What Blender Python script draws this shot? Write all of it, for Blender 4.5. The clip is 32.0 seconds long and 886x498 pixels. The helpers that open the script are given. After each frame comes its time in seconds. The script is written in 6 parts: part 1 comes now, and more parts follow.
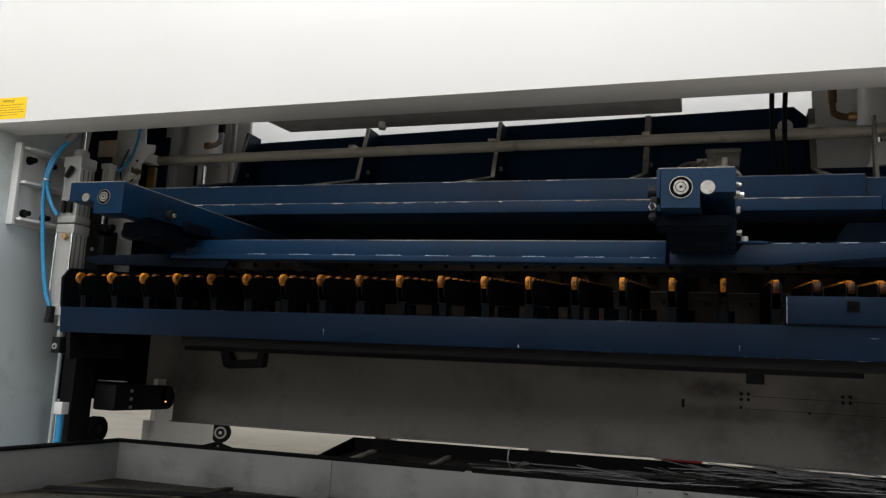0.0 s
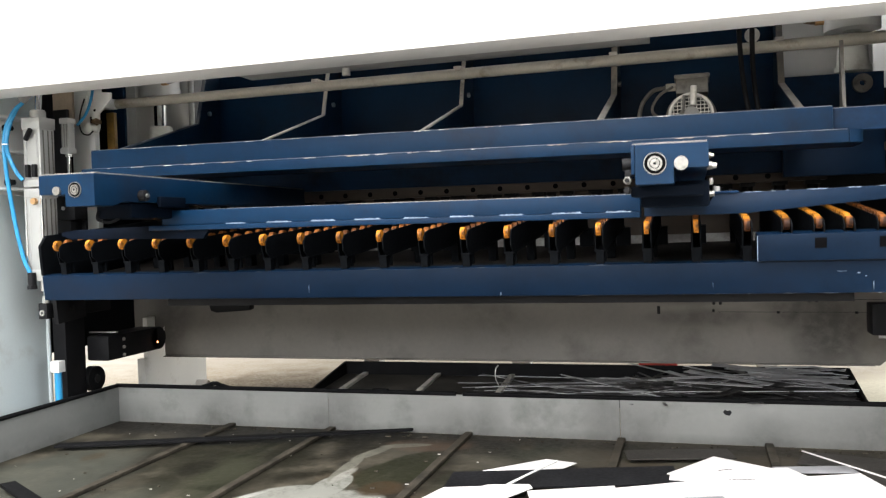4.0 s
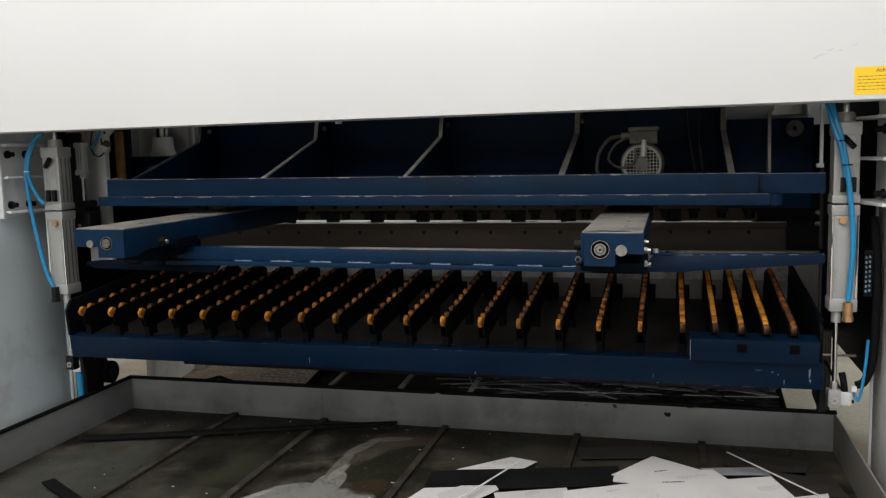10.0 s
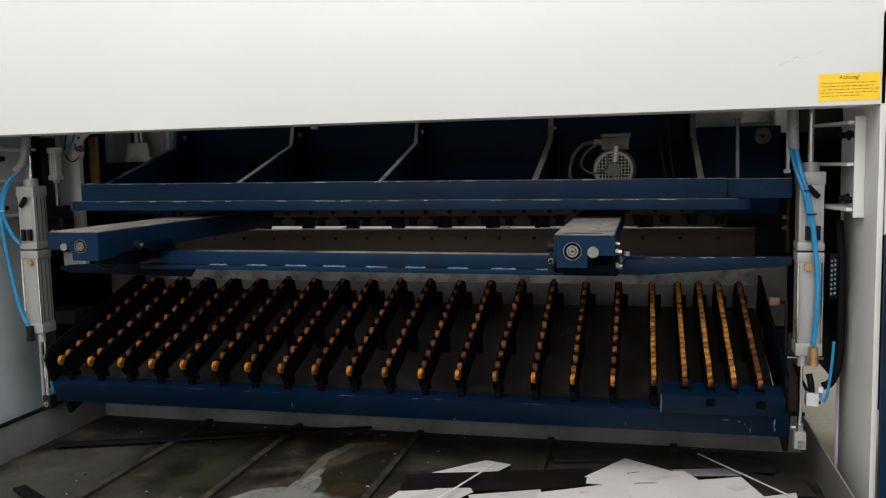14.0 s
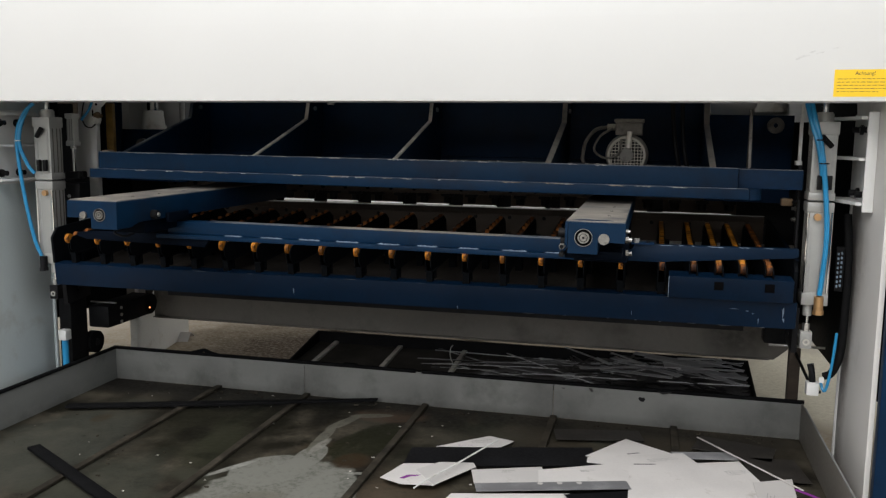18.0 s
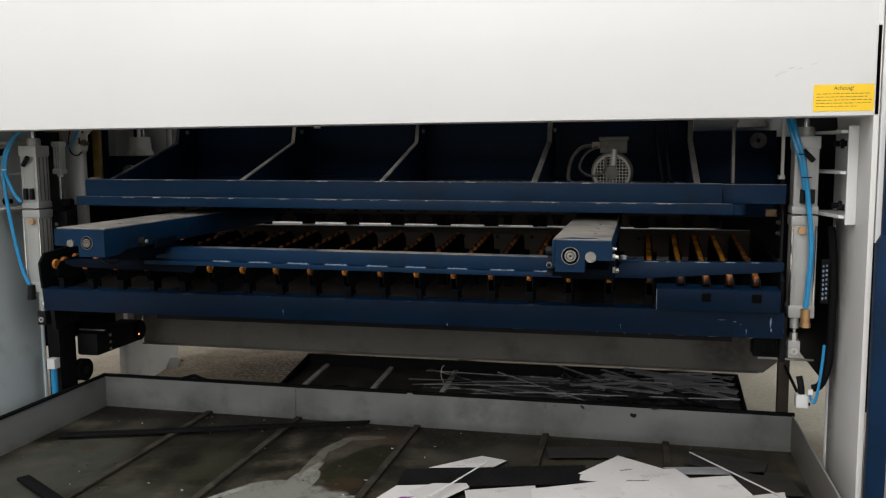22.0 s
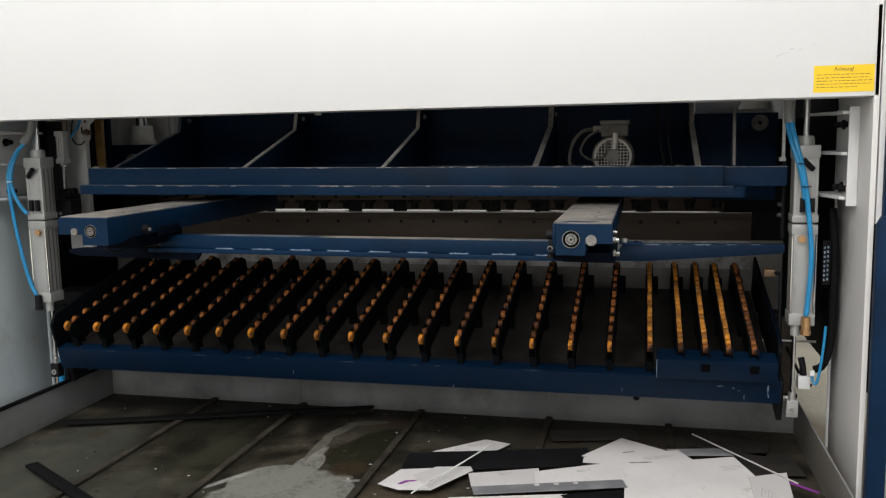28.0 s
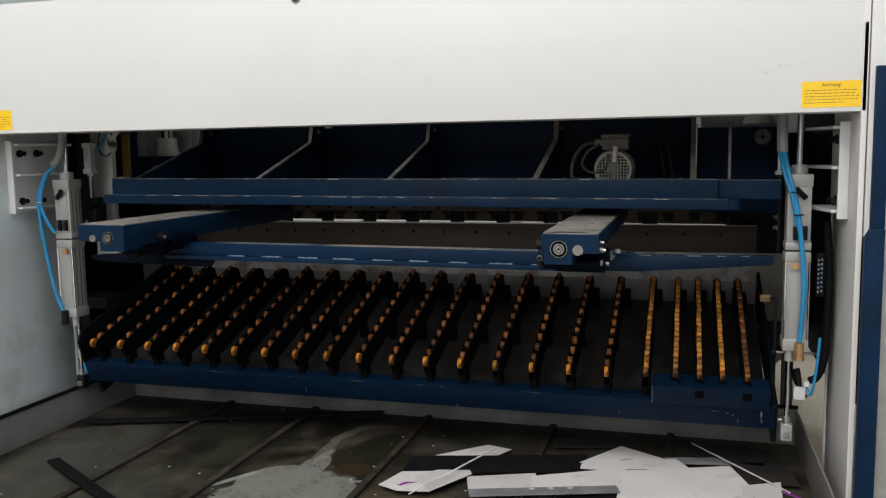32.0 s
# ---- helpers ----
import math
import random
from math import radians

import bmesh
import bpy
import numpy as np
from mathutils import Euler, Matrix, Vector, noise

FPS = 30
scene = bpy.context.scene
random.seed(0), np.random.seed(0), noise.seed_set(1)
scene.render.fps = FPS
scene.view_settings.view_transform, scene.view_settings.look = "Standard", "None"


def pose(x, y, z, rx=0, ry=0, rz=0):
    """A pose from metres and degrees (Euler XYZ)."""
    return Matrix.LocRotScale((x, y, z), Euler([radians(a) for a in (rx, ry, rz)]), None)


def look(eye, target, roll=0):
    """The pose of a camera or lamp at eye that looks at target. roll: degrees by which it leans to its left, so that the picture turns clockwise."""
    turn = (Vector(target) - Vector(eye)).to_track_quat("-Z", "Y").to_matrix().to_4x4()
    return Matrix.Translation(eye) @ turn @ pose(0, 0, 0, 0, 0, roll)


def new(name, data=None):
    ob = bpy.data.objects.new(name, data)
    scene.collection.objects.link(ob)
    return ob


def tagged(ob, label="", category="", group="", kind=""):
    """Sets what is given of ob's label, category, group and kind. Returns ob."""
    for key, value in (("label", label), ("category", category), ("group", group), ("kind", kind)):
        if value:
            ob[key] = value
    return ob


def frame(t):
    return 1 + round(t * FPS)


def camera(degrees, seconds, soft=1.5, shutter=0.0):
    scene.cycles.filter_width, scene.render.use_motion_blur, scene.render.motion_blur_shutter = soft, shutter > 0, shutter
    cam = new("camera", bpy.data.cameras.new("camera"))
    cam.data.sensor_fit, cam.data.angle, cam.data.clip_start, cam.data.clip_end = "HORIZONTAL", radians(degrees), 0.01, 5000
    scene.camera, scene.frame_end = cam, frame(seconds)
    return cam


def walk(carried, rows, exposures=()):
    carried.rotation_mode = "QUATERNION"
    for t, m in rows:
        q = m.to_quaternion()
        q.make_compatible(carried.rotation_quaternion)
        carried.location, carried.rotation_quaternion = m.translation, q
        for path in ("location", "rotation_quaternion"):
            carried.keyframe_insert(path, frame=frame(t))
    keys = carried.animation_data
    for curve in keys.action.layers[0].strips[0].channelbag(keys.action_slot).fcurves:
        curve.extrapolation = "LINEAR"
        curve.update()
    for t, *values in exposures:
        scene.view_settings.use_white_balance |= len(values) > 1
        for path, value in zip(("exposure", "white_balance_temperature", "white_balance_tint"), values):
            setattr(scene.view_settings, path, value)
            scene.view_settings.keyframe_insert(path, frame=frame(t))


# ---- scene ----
cam = camera(55.7, 32.0, soft=1.25, shutter=0.6)
PATH = [
    (0, (0.962, -2.367, 0.528), (0.324, -0.496, 0.835), 2.9),
    (0.5, (0.962, -2.37, 0.533), (0.344, -0.494, 0.846), 2.9),
    (1, (0.969, -2.366, 0.535), (0.368, -0.485, 0.853), 2.6),
    (1.5, (0.967, -2.366, 0.534), (0.353, -0.488, 0.843), 2.7),
    (2, (0.969, -2.378, 0.543), (0.367, -0.494, 0.837), 2.5),
    (2.5, (0.983, -2.381, 0.535), (0.429, -0.474, 0.768), 1.0),
    (3, (0.945, -2.400, 0.545), (0.331, -0.501, 0.643), 0.4),
    (3.5, (0.942, -2.418, 0.668), (0.371, -0.503, 0.712), -1.5),
    (5.5, (1.018, -2.501, 1.266), (0.417, -0.619, 0.953), -3.9),
    (6, (1.059, -2.546, 1.283), (0.427, -0.665, 1.033), -3.9),
    (6.5, (1.088, -2.562, 1.280), (0.450, -0.682, 1.037), -4.2),
    (7, (1.088, -2.560, 1.285), (0.447, -0.679, 1.055), -4.25),
    (7.5, (1.093, -2.553, 1.292), (0.45, -0.675, 1.048), -4.2),
    (8, (1.108, -2.571, 1.292), (0.489, -0.682, 1.073), -3.8),
    (8.5, (1.114, -2.619, 1.294), (0.514, -0.725, 1.072), -2.8),
    (9, (1.077, -2.703, 1.294), (0.521, -0.796, 1.061), -2.1),
    (9.5, (1.052, -2.787, 1.277), (0.521, -0.873, 1.05), -1.4),
    (10, (1.056, -2.804, 1.275), (0.534, -0.886, 1.048), -1.5),
    (10.5, (1.052, -2.809, 1.275), (0.548, -0.887, 1.055), -1.6),
    (11, (1.046, -2.819, 1.27), (0.548, -0.895, 1.045), -1.4),
    (11.5, (1.044, -2.831, 1.269), (0.569, -0.902, 1.044), -1.5),
    (12, (1.049, -2.832, 1.266), (0.573, -0.903, 1.035), -1.5),
    (12.5, (1.054, -2.83, 1.273), (0.581, -0.9, 1.046), -1.7),
    (13, (1.062, -2.831, 1.269), (0.594, -0.898, 1.059), -1.0),
    (13.5, (1.061, -2.835, 1.259), (0.587, -0.903, 1.056), -1.1),
    (14, (1.066, -2.833, 1.25), (0.6, -0.898, 1.049), -1.3),
    (14.5, (1.071, -2.836, 1.258), (0.609, -0.901, 1.05), -1.4),
    (16.5, (1.07, -2.855, 1.275), (0.609, -0.923, 1.049), -0.3),
    (17, (1.06, -2.873, 1.297), (0.61, -0.939, 1.053), 1.2),
    (17.5, (1.061, -2.875, 1.287), (0.586, -0.953, 1.0), 1.1),
    (18, (1.054, -2.876, 1.288), (0.577, -0.953, 1.017), 0.6),
    (18.5, (1.068, -2.879, 1.291), (0.589, -0.954, 1.03), 0.3),
    (19, (1.065, -2.877, 1.288), (0.625, -0.945, 1.023), 0.2),
    (19.5, (1.07, -2.88, 1.29), (0.656, -0.939, 1.038), -0.2),
    (20, (1.086, -2.877, 1.296), (0.647, -0.941, 1.054), -0.5),
    (20.5, (1.08, -2.879, 1.298), (0.627, -0.948, 1.04), -0.0),
    (21, (1.073, -2.876, 1.295), (0.624, -0.942, 1.052), -0.2),
    (21.5, (1.07, -2.879, 1.294), (0.609, -0.947, 1.062), -0.5),
    (22, (1.062, -2.885, 1.295), (0.607, -0.95, 1.069), -0.5),
    (22.5, (1.067, -2.882, 1.297), (0.61, -0.95, 1.057), -0.4),
    (23, (1.077, -2.889, 1.293), (0.615, -0.956, 1.062), -0.5),
    (23.5, (1.084, -2.888, 1.298), (0.62, -0.958, 1.056), -0.7),
    (24, (1.086, -2.884, 1.292), (0.631, -0.952, 1.045), -0.8),
    (24.5, (1.085, -2.888, 1.297), (0.615, -0.959, 1.048), -1.0),
    (25, (1.084, -2.89, 1.297), (0.615, -0.961, 1.052), -1.0),
    (25.5, (1.087, -2.89, 1.291), (0.611, -0.964, 1.042), -1.1),
    (27.5, (1.078, -2.889, 1.288), (0.611, -0.962, 1.023), -1.0),
    (28, (1.076, -2.894, 1.29), (0.61, -0.966, 1.033), -1.1),
    (28.5, (1.072, -2.898, 1.294), (0.593, -0.974, 1.035), -0.9),
    (29, (1.075, -2.894, 1.287), (0.593, -0.969, 1.037), -1.0),
    (29.5, (1.07, -2.892, 1.292), (0.593, -0.967, 1.032), -0.9),
    (30, (1.073, -2.896, 1.291), (0.585, -0.973, 1.036), -1.1),
    (30.5, (1.09, -2.913, 1.293), (0.595, -0.987, 1.08), -0.9),
    (31, (1.15, -2.925, 1.296), (0.609, -1.01, 1.092), -1.0),
    (31.5, (1.207, -2.948, 1.283), (0.666, -1.036, 1.054), -0.7),
    (32, (1.237, -2.96, 1.29), (0.683, -1.052, 1.063), -0.9),
]
walk(cam, [(t, look(eye, target, roll)) for t, eye, target, roll in PATH],
     exposures=[(0.0, 0.12), (2.2, 0.12), (2.6, 0.25), (3.0, 0.65), (3.5, 1.4), (4.2, 1.75), (5.5, 1.75), (6.0, 1.45), (6.6, 0.65), (7.0, 0.24), (7.6, 0.06), (8.4, 0.0), (14.0, -0.02), (17.0, -0.06), (18.0, 0.07), (20.0, 0.03), (22.0, 0.0), (25.5, 0.02), (28.0, 0.1), (30.0, 0.06), (31.0, -0.04), (32.0, -0.1)])

# ---- light ----
world = bpy.data.worlds.new("sky")
scene.world = world
world.use_nodes = True
wn = world.node_tree.nodes
sky = wn.new("ShaderNodeTexSky")
sky.sky_type, sky.sun_disc = "NISHITA", False
sky.sun_elevation, sky.sun_rotation = radians(40), radians(200)
world.node_tree.links.new(sky.outputs["Color"], wn["Background"].inputs["Color"])
wn["Background"].inputs["Strength"].default_value = 0.1


def area_lamp(name, eye, target, sx, sy, power, color):
    d = bpy.data.lights.new(name, "AREA")
    d.shape, d.size, d.size_y, d.energy, d.color = "RECTANGLE", sx, sy, power, color
    ob = new(name, d)
    ob.matrix_world = look(eye, target)
    return ob


# daylight through an assumed roof light and window bands, none of them in view
area_lamp("skylight_lamp", (-0.9, -7.0, 7.8), (-0.9, -7.0, 0.0), 11.0, 9.0, 1350, (1.0, 0.99, 0.97))
area_lamp("window_lamp_rear", (-1.0, -12.7, 4.5), (-0.5, 0.0, 1.2), 10.0, 2.6, 300, (1.0, 0.99, 0.97))
area_lamp("window_lamp_east", (13.8, -3.5, 3.2), (-1.5, 0.2, 1.0), 6.0, 3.0, 200, (0.93, 0.97, 1.0))
area_lamp("window_lamp_front", (0.0, 9.5, 4.6), (0.0, 2.0, 0.6), 12.0, 3.0, 310, (1.0, 0.97, 0.92))


# ---- materials ----
def surface(name, color, rough=0.5, metal=0.0, vary=0.15, scale=4.0, fine=60.0, bump=0.05, dirt=None, dirt_amount=0.0, dirt_scale=3.0,
            spread=0.0, stretch=(1, 1, 1), spec=0.5, island=False):
    """Two scales of colour variation, dirt in patches with soft borders, and a fine relief."""
    m = bpy.data.materials.new(name)
    m.use_nodes = True
    n, link = m.node_tree.nodes, m.node_tree.links.new
    b = n["Principled BSDF"]
    b.inputs["Metallic"].default_value = metal
    b.inputs["Specular IOR Level"].default_value = spec
    tc = n.new("ShaderNodeTexCoord")
    mp = n.new("ShaderNodeMapping")
    mp.inputs["Scale"].default_value = stretch
    link(tc.outputs["Object"], mp.inputs["Vector"])
    big, small = n.new("ShaderNodeTexNoise"), n.new("ShaderNodeTexNoise")
    for tex, s, d in ((big, scale, 5.0), (small, fine, 3.0)):
        tex.inputs["Scale"].default_value, tex.inputs["Detail"].default_value = s, d
        link(mp.outputs["Vector"], tex.inputs["Vector"])
    ramp = n.new("ShaderNodeValToRGB")
    lo, hi = 1 - vary, 1 + vary
    ramp.color_ramp.elements[0].position, ramp.color_ramp.elements[1].position = 0.3, 0.72
    ramp.color_ramp.elements[0].color = (*[min(c * lo, 1) for c in color], 1)
    ramp.color_ramp.elements[1].color = (*[min(c * hi, 1) for c in color], 1)
    mixv = n.new("ShaderNodeMath")
    mixv.operation = "MULTIPLY_ADD"
    mixv.inputs[1].default_value, mixv.inputs[2].default_value = 0.35, -0.17
    link(small.outputs["Fac"], mixv.inputs[0])
    addv = n.new("ShaderNodeMath")
    link(big.outputs["Fac"], addv.inputs[0])
    link(mixv.outputs[0], addv.inputs[1])
    last = addv
    if spread:
        info = n.new("ShaderNodeNewGeometry" if island else "ShaderNodeObjectInfo")
        sp = n.new("ShaderNodeMath")
        sp.operation = "MULTIPLY_ADD"
        sp.inputs[1].default_value, sp.inputs[2].default_value = spread, -spread / 2
        link(info.outputs["Random Per Island" if island else "Random"], sp.inputs[0])
        last = n.new("ShaderNodeMath")
        link(addv.outputs[0], last.inputs[0])
        link(sp.outputs[0], last.inputs[1])
    link(last.outputs[0], ramp.inputs["Fac"])
    out = ramp.outputs["Color"]
    rr = n.new("ShaderNodeMapRange")
    rr.inputs["To Min"].default_value, rr.inputs["To Max"].default_value = max(rough - 0.12, 0.04), min(rough + 0.12, 1)
    link(small.outputs["Fac"], rr.inputs["Value"])
    link(rr.outputs["Result"], b.inputs["Roughness"])
    if dirt:
        dn = n.new("ShaderNodeTexNoise")
        dn.inputs["Scale"].default_value, dn.inputs["Detail"].default_value, dn.inputs["Roughness"].default_value = dirt_scale, 8.0, 0.65
        link(mp.outputs["Vector"], dn.inputs["Vector"])
        dr = n.new("ShaderNodeMapRange")
        dr.inputs["From Min"].default_value, dr.inputs["From Max"].default_value = 0.62 - 0.3 * dirt_amount, 0.80 - 0.3 * dirt_amount
        link(dn.outputs["Fac"], dr.inputs["Value"])
        mx = n.new("ShaderNodeMixRGB")
        mx.inputs["Color2"].default_value = (*dirt, 1)
        link(dr.outputs["Result"], mx.inputs["Fac"])
        link(out, mx.inputs["Color1"])
        out = mx.outputs["Color"]
    link(out, b.inputs["Base Color"])
    if bump:
        bp = n.new("ShaderNodeBump")
        bp.inputs["Strength"].default_value, bp.inputs["Distance"].default_value = bump, 0.004
        link(small.outputs["Fac"], bp.inputs["Height"])
        link(bp.outputs["Normal"], b.inputs["Normal"])
    return m


WHITE = surface("white paint", (0.68, 0.68, 0.67), 0.42, vary=0.025, scale=1.2, fine=300, bump=0.01)
WHITE_DIRTY = surface("soiled white paint", (0.72, 0.72, 0.69), 0.5, vary=0.05, scale=3, fine=90, bump=0.03, dirt=(0.42, 0.39, 0.33), dirt_amount=0.25, dirt_scale=7)
BLUE = surface("blue paint", (0.0024, 0.0170, 0.044), 0.42, vary=0.16, scale=5, fine=70, bump=0.03, dirt=(0.0045, 0.013, 0.030), dirt_amount=0.4, dirt_scale=6, spec=0.12)
TABLE_BLUE = surface("grimy dark blue paint", (0.0017, 0.0105, 0.028), 0.42, vary=0.2, scale=5, fine=70, bump=0.03, dirt=(0.003, 0.009, 0.022), dirt_amount=0.45, dirt_scale=5, spec=0.12)
NAVY = surface("dull navy paint", (0.0032, 0.0185, 0.050), 0.55, vary=0.2, scale=4, fine=60, bump=0.04, dirt=(0.004, 0.0075, 0.014), dirt_amount=0.4, spec=0.12)
SCUFFED = surface("worn bare top", (0.225, 0.205, 0.178), 0.5, metal=0.25, vary=0.3, scale=9, fine=120, bump=0.05, dirt=(0.085, 0.085, 0.095), dirt_amount=0.35, dirt_scale=7)
BARE = surface("bare cut edge", (0.56, 0.53, 0.48), 0.5, metal=0.2, vary=0.25, scale=14, fine=90, bump=0.04, dirt=(0.16, 0.15, 0.14), dirt_amount=0.2, dirt_scale=11)
STEEL = surface("zinc plated steel", (0.62, 0.61, 0.58), 0.32, metal=0.9, vary=0.12, scale=20, fine=200, bump=0.03)
CHROME = surface("chromed rod", (0.75, 0.75, 0.74), 0.14, metal=1.0, vary=0.04, scale=20, fine=200, bump=0.0)
BRIGHT_ALU = surface("bright aluminium", (0.60, 0.60, 0.58), 0.4, metal=0.3, vary=0.08, scale=12, fine=150, bump=0.02)
ALU = surface("anodised aluminium", (0.36, 0.36, 0.345), 0.45, metal=0.35, vary=0.07, scale=7, fine=150, bump=0.02, dirt=(0.36, 0.34, 0.30), dirt_amount=0.15)
GREY_METAL = surface("grey cast metal", (0.34, 0.34, 0.33), 0.5, metal=0.4, vary=0.14, scale=16, fine=160, bump=0.06)
BLACK = surface("black steel", (0.009, 0.009, 0.010), 0.5, vary=0.3, scale=8, fine=80, bump=0.05, spec=0.12)
RUBBER = surface("black rubber", (0.0075, 0.0075, 0.008), 0.75, vary=0.2, scale=20, fine=200, bump=0.08, spec=0.06)
OLIVE = surface("oiled blade steel", (0.066, 0.050, 0.039), 0.5, metal=0.35, vary=0.22, scale=5, fine=70, bump=0.04, dirt=(0.05, 0.042, 0.034), dirt_amount=0.3, stretch=(0.4, 1, 2), spec=0.3)
# rollers behind the noses: grime and the shade over them, both in the colour
GRIMY_SHADED_ORANGE = surface("grimy orange roller plastic, darkened for shade", (0.205, 0.068, 0.013), 0.55, vary=0.5, scale=30, fine=180, bump=0.06, dirt=(0.022, 0.010, 0.007), dirt_amount=0.7, dirt_scale=22, spread=0.9, spec=0.15)
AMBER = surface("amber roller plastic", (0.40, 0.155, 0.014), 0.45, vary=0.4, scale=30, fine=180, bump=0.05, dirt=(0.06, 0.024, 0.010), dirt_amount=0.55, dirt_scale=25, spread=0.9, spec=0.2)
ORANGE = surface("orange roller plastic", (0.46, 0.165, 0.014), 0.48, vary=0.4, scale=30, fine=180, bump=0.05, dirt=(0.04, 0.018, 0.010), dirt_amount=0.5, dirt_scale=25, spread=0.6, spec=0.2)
SLEEVE = surface("grey hose sleeve", (0.22, 0.22, 0.22), 0.5, vary=0.2, scale=60, fine=200, bump=0.1)
TUBE_BLUE = surface("blue hose", (0.02, 0.23, 0.46), 0.35, vary=0.1, scale=20, fine=120, bump=0.0)
HALL = surface("hall wall", (0.36, 0.36, 0.355), 0.8, vary=0.06, scale=1, fine=30, bump=0.03)
YELLOW = surface("yellow sticker", (0.88, 0.56, 0.015), 0.4, vary=0.03, scale=12, fine=200, bump=0.0)
INK = surface("black ink", (0.03, 0.028, 0.025), 0.6, vary=0.05, bump=0.0)
PAPER = surface("white packing card", (0.62, 0.595, 0.575), 0.6, vary=0.1, scale=4, fine=120, bump=0.03, dirt=(0.40, 0.37, 0.33), dirt_amount=0.1, dirt_scale=9, spread=0.6)
PURPLE = surface("purple print", (0.22, 0.03, 0.25), 0.55, vary=0.05, bump=0.0)
SCRAP = surface("sheared sheet scrap", (0.36, 0.36, 0.365), 0.4, metal=0.15, vary=0.95, scale=14, fine=90, bump=0.03, spread=0.9, island=True)
SCRAP_DARK = surface("dark sheet scrap", (0.048, 0.045, 0.045), 0.4, metal=0.3, vary=0.8, scale=14, fine=90, bump=0.03, spread=0.9, island=True)
BROWN = surface("brown pipe", (0.16, 0.10, 0.05), 0.5, metal=0.3, vary=0.2, scale=20, fine=100, bump=0.03)
BRASS = surface("brass fitting", (0.50, 0.30, 0.14), 0.4, metal=0.7, vary=0.15, scale=20, fine=100, bump=0.02)
DUSTY_DECK = surface("dusty dark deck sheet", (0.0135, 0.0115, 0.0098), 0.6, vary=0.5, scale=6, fine=70, bump=0.06, dirt=(0.034, 0.030, 0.026), dirt_amount=0.3, dirt_scale=5, spec=0.15)
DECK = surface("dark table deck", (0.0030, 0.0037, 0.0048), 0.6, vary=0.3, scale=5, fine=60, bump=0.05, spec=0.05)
TAIL = surface("near-black navy paint", (0.0014, 0.0036, 0.0085), 0.6, vary=0.4, scale=6, fine=60, bump=0.05, spec=0.05)


def stained(m, patches, grain=45.0, rag=7.0):
    """Lays stains and toned patches with ragged borders over a material: (centre, radii, turn, raggedness, colour,
    strength).
    """
    n, link = m.node_tree.nodes, m.node_tree.links.new
    b = n["Principled BSDF"]
    out = b.inputs["Base Color"].links[0].from_socket
    tc = n.new("ShaderNodeTexCoord")
    wob, fine = n.new("ShaderNodeTexNoise"), n.new("ShaderNodeTexNoise")
    wob.inputs["Scale"].default_value, wob.inputs["Detail"].default_value = rag, 7.0
    fine.inputs["Scale"].default_value, fine.inputs["Detail"].default_value = grain, 9.0
    for tex in (wob, fine):
        link(tc.outputs["Object"], tex.inputs["Vector"])
    gr = n.new("ShaderNodeMapRange")
    fine.inputs["Roughness"].default_value = 0.72
    gr.inputs["From Min"].default_value, gr.inputs["From Max"].default_value, gr.inputs["To Min"].default_value = 0.34, 0.56, 0.45
    link(fine.outputs["Fac"], gr.inputs["Value"])
    for centre, radii, turn, wobble, soft, color, most in patches:
        mp = n.new("ShaderNodeMapping")
        mp.vector_type = "TEXTURE"
        mp.inputs["Location"].default_value, mp.inputs["Rotation"].default_value, mp.inputs["Scale"].default_value = centre, (0, 0, radians(turn)), radii
        link(tc.outputs["Object"], mp.inputs["Vector"])
        ln = n.new("ShaderNodeVectorMath")
        ln.operation = "LENGTH"
        link(mp.outputs["Vector"], ln.inputs[0])
        ad = n.new("ShaderNodeMath")
        ad.operation = "MULTIPLY_ADD"
        ad.inputs[1].default_value = wobble
        link(wob.outputs["Fac"], ad.inputs[0])
        link(ln.outputs["Value"], ad.inputs[2])
        rg = n.new("ShaderNodeMapRange")
        rg.inputs["From Min"].default_value, rg.inputs["From Max"].default_value = 1.0 + soft + wobble / 2, 1.0 - soft + wobble / 2
        rg.inputs["To Max"].default_value = most
        link(ad.outputs[0], rg.inputs["Value"])
        ml = n.new("ShaderNodeMath")
        ml.operation = "MULTIPLY"
        link(rg.outputs["Result"], ml.inputs[0])
        link(gr.outputs["Result"], ml.inputs[1])
        mx = n.new("ShaderNodeMixRGB")
        mx.inputs["Color2"].default_value = (*color, 1)
        link(ml.outputs[0], mx.inputs["Fac"])
        link(out, mx.inputs["Color1"])
        out = mx.outputs["Color"]
    link(out, b.inputs["Base Color"])
    return m


